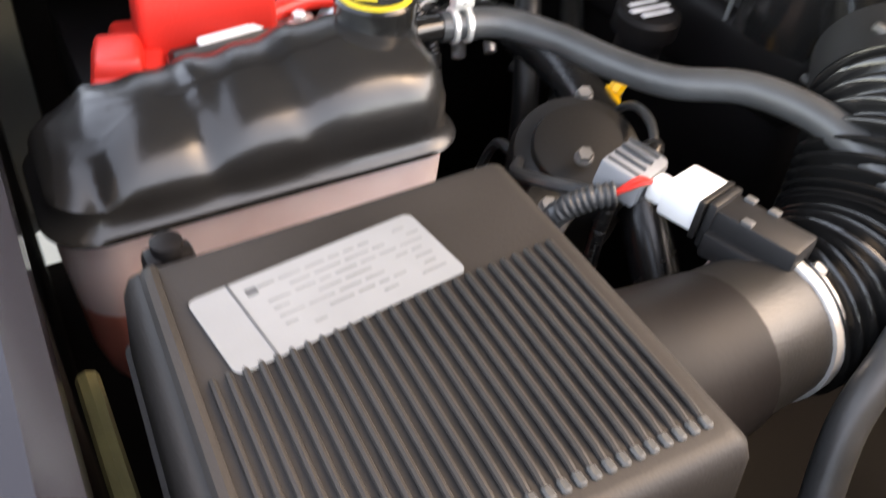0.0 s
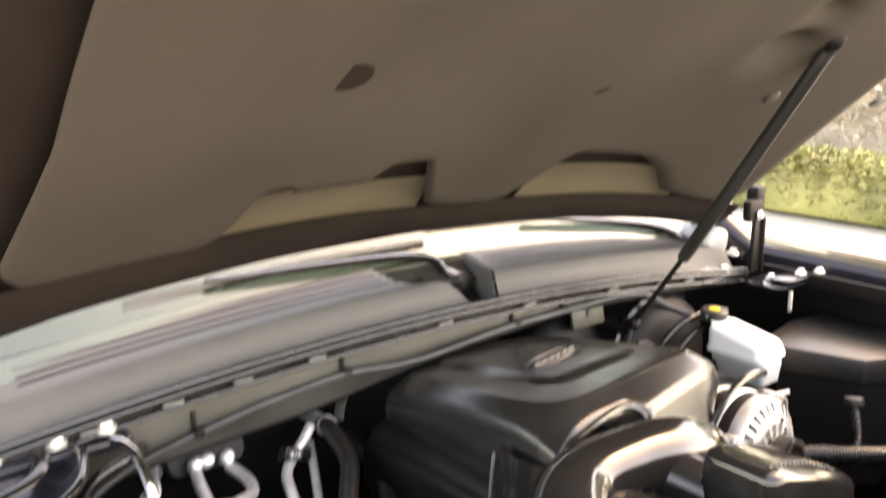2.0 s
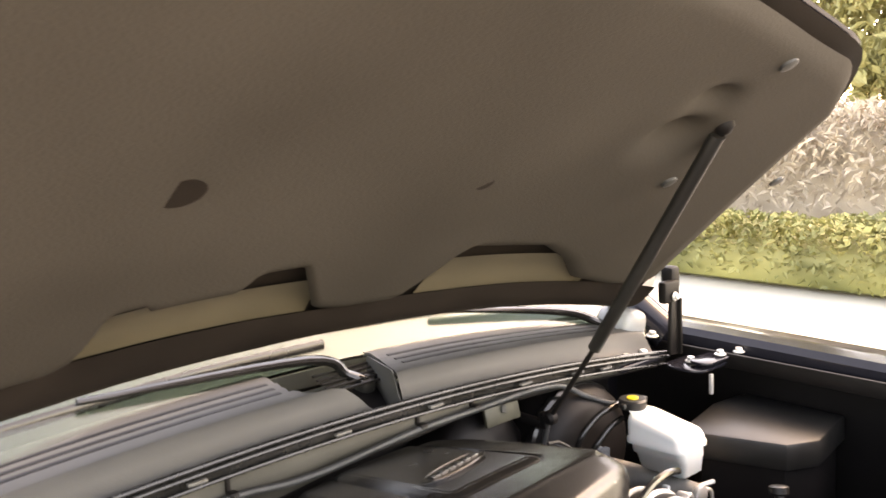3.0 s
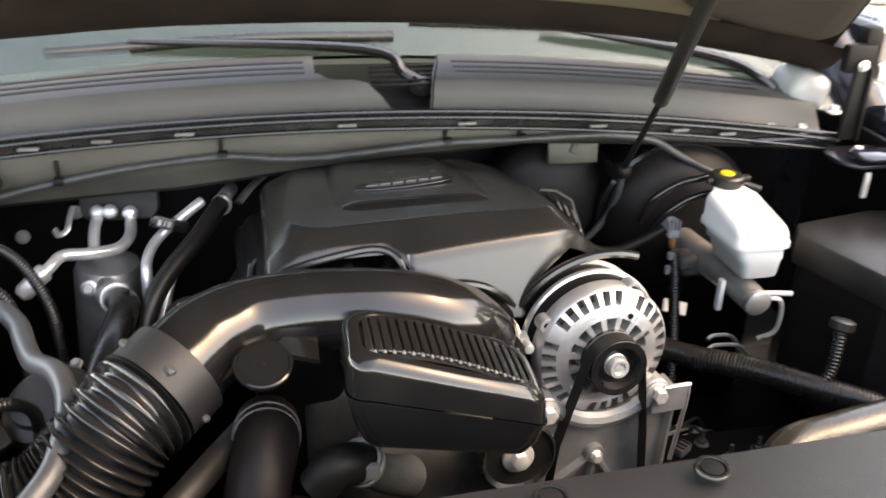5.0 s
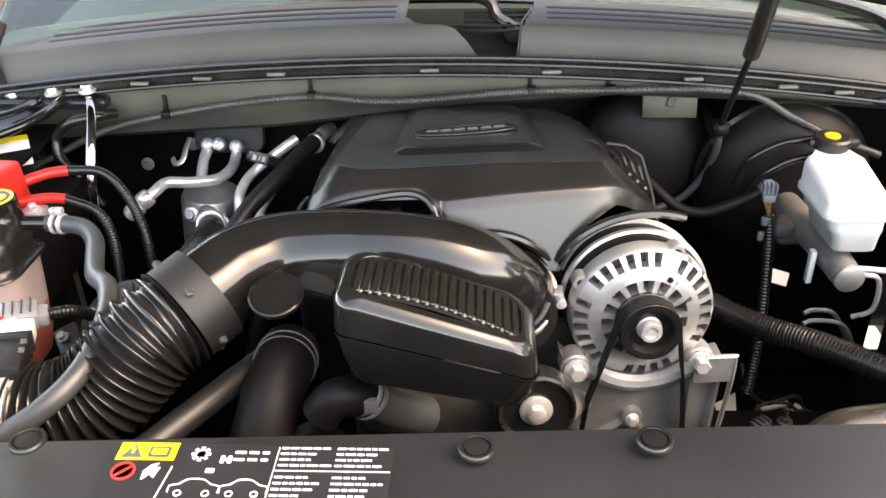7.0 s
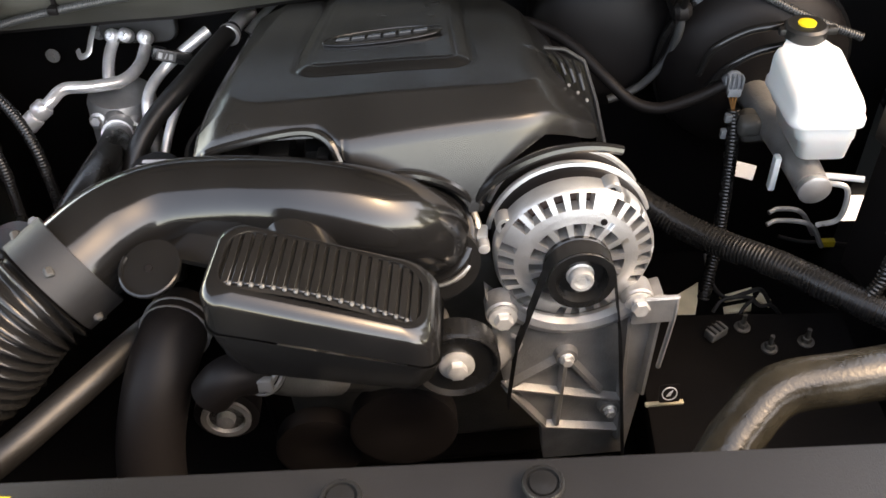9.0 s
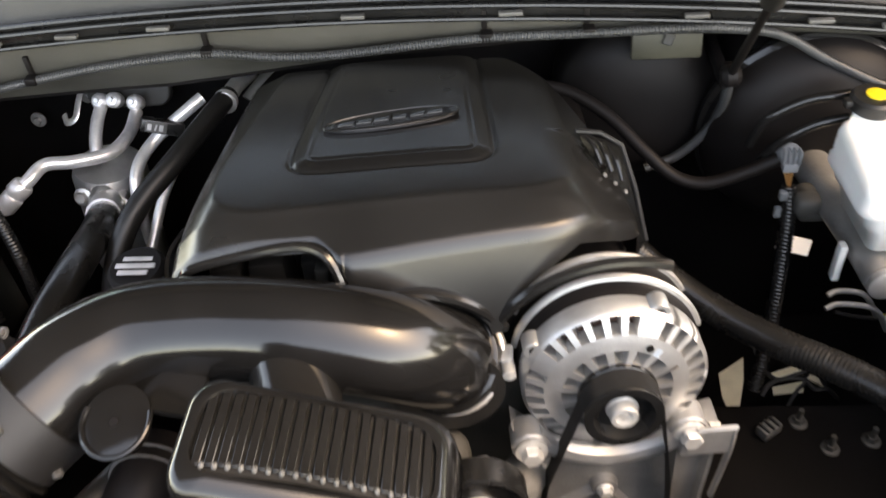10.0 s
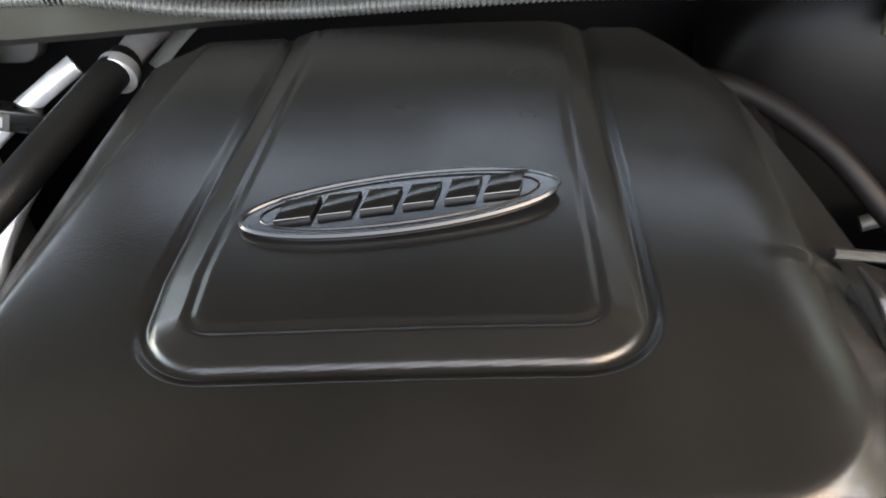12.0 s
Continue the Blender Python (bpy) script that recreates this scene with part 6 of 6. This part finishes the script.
# main loom on the right, looms and wires
loom = thing("main_harness", (0.38, 0.20, 0.86), "thick black corrugated wiring harness", "wiring harness")
part("harness_run", tube([(0.225, 0.30, 0.93), (0.26, 0.285, 0.902), (0.32, 0.245, 0.876), (0.38, 0.202, 0.868), (0.44, 0.150, 0.877), (0.50, 0.095, 0.880), (0.57, 0.045, 0.875), (0.64, 0.02, 0.855)], 0.0162, 16, 8, (0.0048, 0.0014)), M_RUBBER, loom)
part("branch", tube([(0.51, 0.085, 0.882), (0.525, 0.09, 0.905), (0.534, 0.10, 0.935), (0.54, 0.11, 0.962)], 0.0075, 12, 6, (0.005, 0.001)), M_RUBBER, loom)
part("branch_collar", lathe([(0.014, 0), (0.016, 0.002), (0.016, 0.012), (0.013, 0.014)], (0.538, 0.107, 0.955), (0.2, 0.2, 1), 16), M_DULL, loom)
fire = thing("cowl_harness", (0, 0.45, 1.10), "thin grey corrugated harness clipped along the cowl", "wiring harness")
part("harness_run", tube([(-0.70, 0.40, 1.0), (-0.64, 0.43, 1.025), (-0.565, 0.447, 1.056), (-0.465, 0.447, 1.079), (-0.36, 0.446, 1.096), (-0.246, 0.444, 1.106), (-0.17, 0.444, 1.099), (-0.10, 0.444, 1.0985), (0.0, 0.444, 1.107), (0.076, 0.444, 1.112), (0.195, 0.443, 1.113), (0.28, 0.443, 1.114), (0.34, 0.443, 1.112), (0.40, 0.444, 1.101), (0.45, 0.44, 1.073), (0.51, 0.43, 1.045), (0.58, 0.42, 1.02)], 0.0048, 10, 6, (0.0035, 0.0009)), M_GREYHOSE, fire)
for x, z in ((-0.247, 1.108), (0.076, 1.114), (0.19, 1.115), (-0.47, 1.08)):
    part("harness_clip", join(rbox((x, 0.446, z), (0.014, 0.014, 0.010), 0.002), rbox((x - 0.002, 0.455, z + 0.014), (0.006, 0.006, 0.026), 0.001)), M_BAY, fire)
wires = thing("strut_wire", (0.33, 0.44, 1.0), "thin black cable hanging beside the strut", "cable")
part("cable_run", tube([(0.352, 0.44, 1.05), (0.352, 0.45, 1.01), (0.34, 0.46, 0.965), (0.31, 0.465, 0.925), (0.27, 0.46, 0.91)], 0.006, 10, 6), M_GREYHOSE, wires)

# fuse box
fuse = thing("fuse_box", (0.66, 0.22, 0.9), "black plastic fuse box with a sloping lid", "fuse box")
part("lid", prism([(0.585, 0.315), (0.565, 0.28), (0.615, 0.135), (0.672, 0.106), (0.815, 0.13), (0.815, 0.335), (0.72, 0.345)], 0.05, pose(0, 0, 0.96), 0.006), M_DULL, fuse)
part("base", prism([(0.59, 0.30), (0.575, 0.275), (0.622, 0.142), (0.672, 0.116), (0.80, 0.138), (0.80, 0.325)], 0.2, pose(0, 0, 0.76)), M_BAY, fuse)
# clutter low on the right
rng = random.Random(9)
# added sheets imitating sunlit driveway seen through gaps in the bay floor
for out in ([(0.402, 0.410), (0.444, 0.441), (0.435, 0.396), (0.420, 0.348), (0.403, 0.343), (0.399, 0.367)], [(0.472, 0.408), (0.528, 0.428), (0.526, 0.408), (0.480, 0.397)], [(0.474, 0.384), (0.521, 0.395), (0.516, 0.376), (0.473, 0.371)], [(0.528, 0.400), (0.539, 0.415), (0.553, 0.399), (0.547, 0.384)]):
    solo("lit_ground_patch", prism(out, 0.004, pose(0, 0, 0.556)), M_PATCH, "pale tan sheet in place of sunlit driveway seen through a gap", "patch", "", "undertray patches")
frame_rail = thing("frame_rail", (0.45, 0.1, 0.70), "black frame rail low in the bay", "frame rail")
# M_DEEP carries the shade low in the bay in the rail's colour
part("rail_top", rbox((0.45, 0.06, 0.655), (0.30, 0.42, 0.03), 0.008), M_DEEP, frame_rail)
# wiring and fittings lying on the rail
for pts, r in ((((0.447, 0.445, 0.62), (0.450, 0.405, 0.602), (0.466, 0.366, 0.600), (0.499, 0.370, 0.606), (0.524, 0.381, 0.602), (0.545, 0.38, 0.57)), 0.0035),
               (((0.445, 0.345, 0.59), (0.458, 0.357, 0.602), (0.482, 0.363, 0.604), (0.506, 0.361, 0.602), (0.488, 0.341, 0.60), (0.47, 0.32, 0.57)), 0.003),
               (((0.506, 0.364, 0.602), (0.515, 0.346, 0.602), (0.533, 0.348, 0.600), (0.555, 0.355, 0.57)), 0.003),
               (((0.545, 0.42, 0.679), (0.58, 0.42, 0.668), (0.622, 0.42, 0.664), (0.68, 0.42, 0.655)), 0.003)):
    rw = thing("rail_wire", pts[1], "thin black wire low beside the frame rail", "wire", "wires on the frame rail")
    part("wire_run", tube(pts, r, 8, 6), M_BELT, rw)
part("yellow_tag", rbox((0.622, 0.419, 0.665), (0.022, 0.010, 0.012), 0.002), M_YELLOW, rw, "small yellow tape tag")
lc = thing("loose_connector", (0.412, 0.225, 0.678), "small ribbed grey connector on the frame rail", "connector")
part("connector_body", rbox((0.412, 0.225, 0.678), (0.030, 0.018, 0.016), 0.003, 2, (0, 0, 35)), M_CLIP, lc)
for k in range(3):
    part("connector_rib", rbox((0.404 + 0.007 * k, 0.2195 + 0.005 * k, 0.6875), (0.003, 0.017, 0.003), 0.0006, 1, (0, 0, 35)), M_BELT, lc)
for a, b, c in (((0.486, 0.335, 0.80), (0.501, 0.340, 0.803), (0.530, 0.335, 0.80)), ((0.482, 0.322, 0.79), (0.50, 0.327, 0.793), (0.54, 0.32, 0.79))):
    bl = thing("brake_pipe", b, "short bent steel brake pipe below the reservoir", "pipe", "brake pipes")
    part("pipe_run", tube([a, b, c, (c[0] + 0.03, c[1] + 0.01, c[2] - 0.05)], 0.0035, 8, 5), M_ALUDARK, bl)
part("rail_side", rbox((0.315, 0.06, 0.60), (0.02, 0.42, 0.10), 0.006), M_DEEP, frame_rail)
for p in ((0.452, 0.239, 0.671), (0.480, 0.200, 0.671), (0.532, 0.211, 0.671)):
    st = thing("stud", p, "zinc stud on the frame rail", "stud", "studs")
    part("stud_pin", join(bolt(p, (0, 0, 1), 0.0075, 1.5), lathe([(0.0032, 0), (0.0032, 0.026)], p, (0, 0, 1), 8)), M_DIRTY, st)

# left inner wing details
strip = solo("yellow_strip", tube([(-0.803, -0.02, 1.0), (-0.802, -0.09, 1.0), (-0.80, -0.18, 1.0)], 0.006, 8, 4), M_OLIVE, "dull yellow rubber strip beside the air box", "strip")

# ---- wipers ----
def wiper(pivot, pts, blade, label):
    w = thing("wiper", pivot, label, "wiper", "windshield wipers")
    part("arm", tube([pivot] + pts, [0.016, 0.013, 0.012, 0.007][: len(pts) + 1], 10, 6, None, 0.7), M_SATIN, w)
    part("pivot_cap", lathe([(0.018, -0.02), (0.019, 0.0), (0.016, 0.008), (0.006, 0.011)], pivot, (0, -0.35, 1), 20), M_DULL, w)
    part("blade", tube(blade, 0.0065, 8, 4, None, 1.4), M_RUBBER, w)
    return w


wiper((0.056, 0.565, 1.168), [(0.03, 0.575, 1.183), (-0.03, 0.60, 1.215), (-0.38, 0.615, 1.232)], [(0.02, 0.63, 1.226), (-0.20, 0.625, 1.228), (-0.50, 0.615, 1.215)], "black wiper arm and blade parked on the glass")
wiper((0.668, 0.545, 1.125), [(0.63, 0.56, 1.16), (0.55, 0.60, 1.19), (0.27, 0.64, 1.238)], [(0.62, 0.63, 1.19), (0.40, 0.65, 1.225), (0.05, 0.66, 1.243)], "black wiper arm and blade parked on the glass")
solo("cowl_corner_cap", rbox((0.69, 0.54, 1.15), (0.07, 0.09, 0.06), 0.02, 3, (0, 15, 0)), M_TRANSLAMP, "pale translucent plastic cap at the cowl corner", "plastic cap")

# ---- service label on the shroud ----
WL = (-0.248, -0.306)


def on_shroud(x, y):
    """A place on the label: x along it, y towards the front."""
    return pose(WL[0] + x, WL[1] - y, 1.1243)


label = thing("service_label", (WL[0] + 0.1, WL[1] - 0.03, 1.1236), "printed black service label with a yellow warning field", "label")
part("base_sheet", prism([(0, 0), (0, -0.075), (0.197, -0.075), (0.197, 0)], 0.0005, pose(WL[0], WL[1], 1.1236)), M_SHROUD, label)
yel = part("warning_field", prism([(0.001, 0), (0.001, -0.017), (0.043, -0.017), (0.043, 0)], 0.0006, on_shroud(0, 0)), M_YELLOW, label, "yellow warning field")
tri_m = on_shroud(0.012, 0.0095)
part("warning_sign", prism([(-0.0075, -0.0055), (0.0075, -0.0055), (0, 0.007)], 0.0008, tri_m @ pose(0, 0, 0.0004)), M_INK, yel)
part("warning_sign", prism([(-0.0009, -0.001), (0.0009, -0.001), (0.0014, 0.004), (-0.0014, 0.004)], 0.0010, tri_m @ pose(0, -0.001, 0.0006)), M_YELLOW, yel)
part("book_sign", prism(rounded(0.015, 0.010, 0.0015), 0.0008, on_shroud(0.031, 0.0095) @ pose(0, 0, 0.0004)), M_INK, yel)
part("book_sign", prism(rounded(0.011, 0.006, 0.001), 0.0010, on_shroud(0.031, 0.0095) @ pose(0, 0, 0.0006)), M_YELLOW, yel)
part("forbid_ring", lathe([(0.0085, 0), (0.0085, 0.0008), (0.0068, 0.0008), (0.0068, 0)], on_shroud(0.011, 0.028).translation, (0, 0, 1), 28), M_SIGNRED, label)
part("forbid_ring", prism([(-0.0065, -0.0008), (0.0065, -0.0008), (0.0065, 0.0008), (-0.0065, 0.0008)], 0.0008, on_shroud(0.011, 0.028) @ pose(0, 0, 0, 0, 0, 45)), M_SIGNRED, label)
part("tool_sign", prism([(-0.004, -0.008), (0.0, -0.003), (0.004, -0.006), (0.006, 0.004), (0.002, 0.003), (0.004, 0.008), (-0.001, 0.006), (-0.005, 0.0)], 0.0007, on_shroud(0.030, 0.028)), M_PRINT, label)
for k in range(8):
    part("snow_sign", prism([(0.0035, -0.001), (0.0068, -0.0014), (0.0068, 0.0014), (0.0035, 0.001)], 0.0007, on_shroud(0.061, 0.0105) @ pose(0, 0, 0, 0, 0, 45 * k)), M_PRINT, label)
part("snow_sign", lathe([(0.0048, 0), (0.0048, 0.0007), (0.0034, 0.0007), (0.0034, 0)], on_shroud(0.061, 0.0105).translation, (0, 0, 1), 24), M_PRINT, label)
part("cross_sign", join(prism(rounded(0.003, 0.007, 0.0008), 0.0007, on_shroud(0.0775, 0.0155)), prism(rounded(0.003, 0.007, 0.0008), 0.0007, on_shroud(0.0825, 0.0155)), prism(rounded(0.006, 0.002, 0.0005), 0.0007, on_shroud(0.080, 0.0155))), M_PRINT, label)
for y, xs in ((0.0085, (0.089, 0.0985, 0.107)), (0.0155, (0.089, 0.0985, 0.107))):
    for x, w in zip(xs, (0.008, 0.007, 0.005)):
        part("print_bar", prism(rounded(w, 0.0022, 0.0004), 0.0007, on_shroud(x, y)), M_PRINT, label)
part("print_line", prism(rounded(0.0007, 0.070, 0.0002), 0.0007, on_shroud(0.1155, 0.038)), M_PRINT, label)
part("print_line", prism(rounded(0.0007, 0.05, 0.0002), 0.0007, on_shroud(0.0415, 0.048) @ pose(0, 0, 0, 0, 0, -6)), M_PRINT, label)
part("print_line", prism(rounded(0.08, 0.0007, 0.0002), 0.0007, on_shroud(0.156, 0.0255)), M_PRINT, label)
rng = random.Random(11)
for col in (0.1175, 0.157):
    for row in range(10):
        if row == 4:
            continue
        x = col
        while x < col + 0.032 - 0.006 * (row % 3):
            w = rng.uniform(0.003, 0.008)
            part("print_bar", prism([(-w / 2, -0.0008), (w / 2, -0.0008), (w / 2, 0.0008), (-w / 2, 0.0008)], 0.0007, on_shroud(x + w / 2, 0.0035 + 0.0056 * row)), M_PRINT, label)
            x += w + 0.0012
for x0, w in ((0.048, 0.034), (0.083, 0.032)):
    car_line = [(0, 0), (0.0, 0.006), (0.006, 0.0075), (0.011, 0.012), (w - 0.012, 0.012), (w - 0.006, 0.0075), (w, 0.006), (w, 0)]
    part("vehicle_outline", tube([on_shroud(x0, 0.047) @ Vector((x, y, 0.0006)) for x, y in car_line], 0.0006, 6, 2), M_PRINT, label)
    for wx in (0.007, w - 0.008):
        part("vehicle_outline", lathe([(0.0028, 0), (0.0028, 0.0007), (0.0018, 0.0007), (0.0018, 0)], on_shroud(x0 + wx, 0.0475).translation, (0, 0, 1), 16), M_PRINT, label)
part("print_bar", prism(rounded(0.006, 0.004, 0.0006), 0.0007, on_shroud(0.0715, 0.0265)), M_PRINT, label)
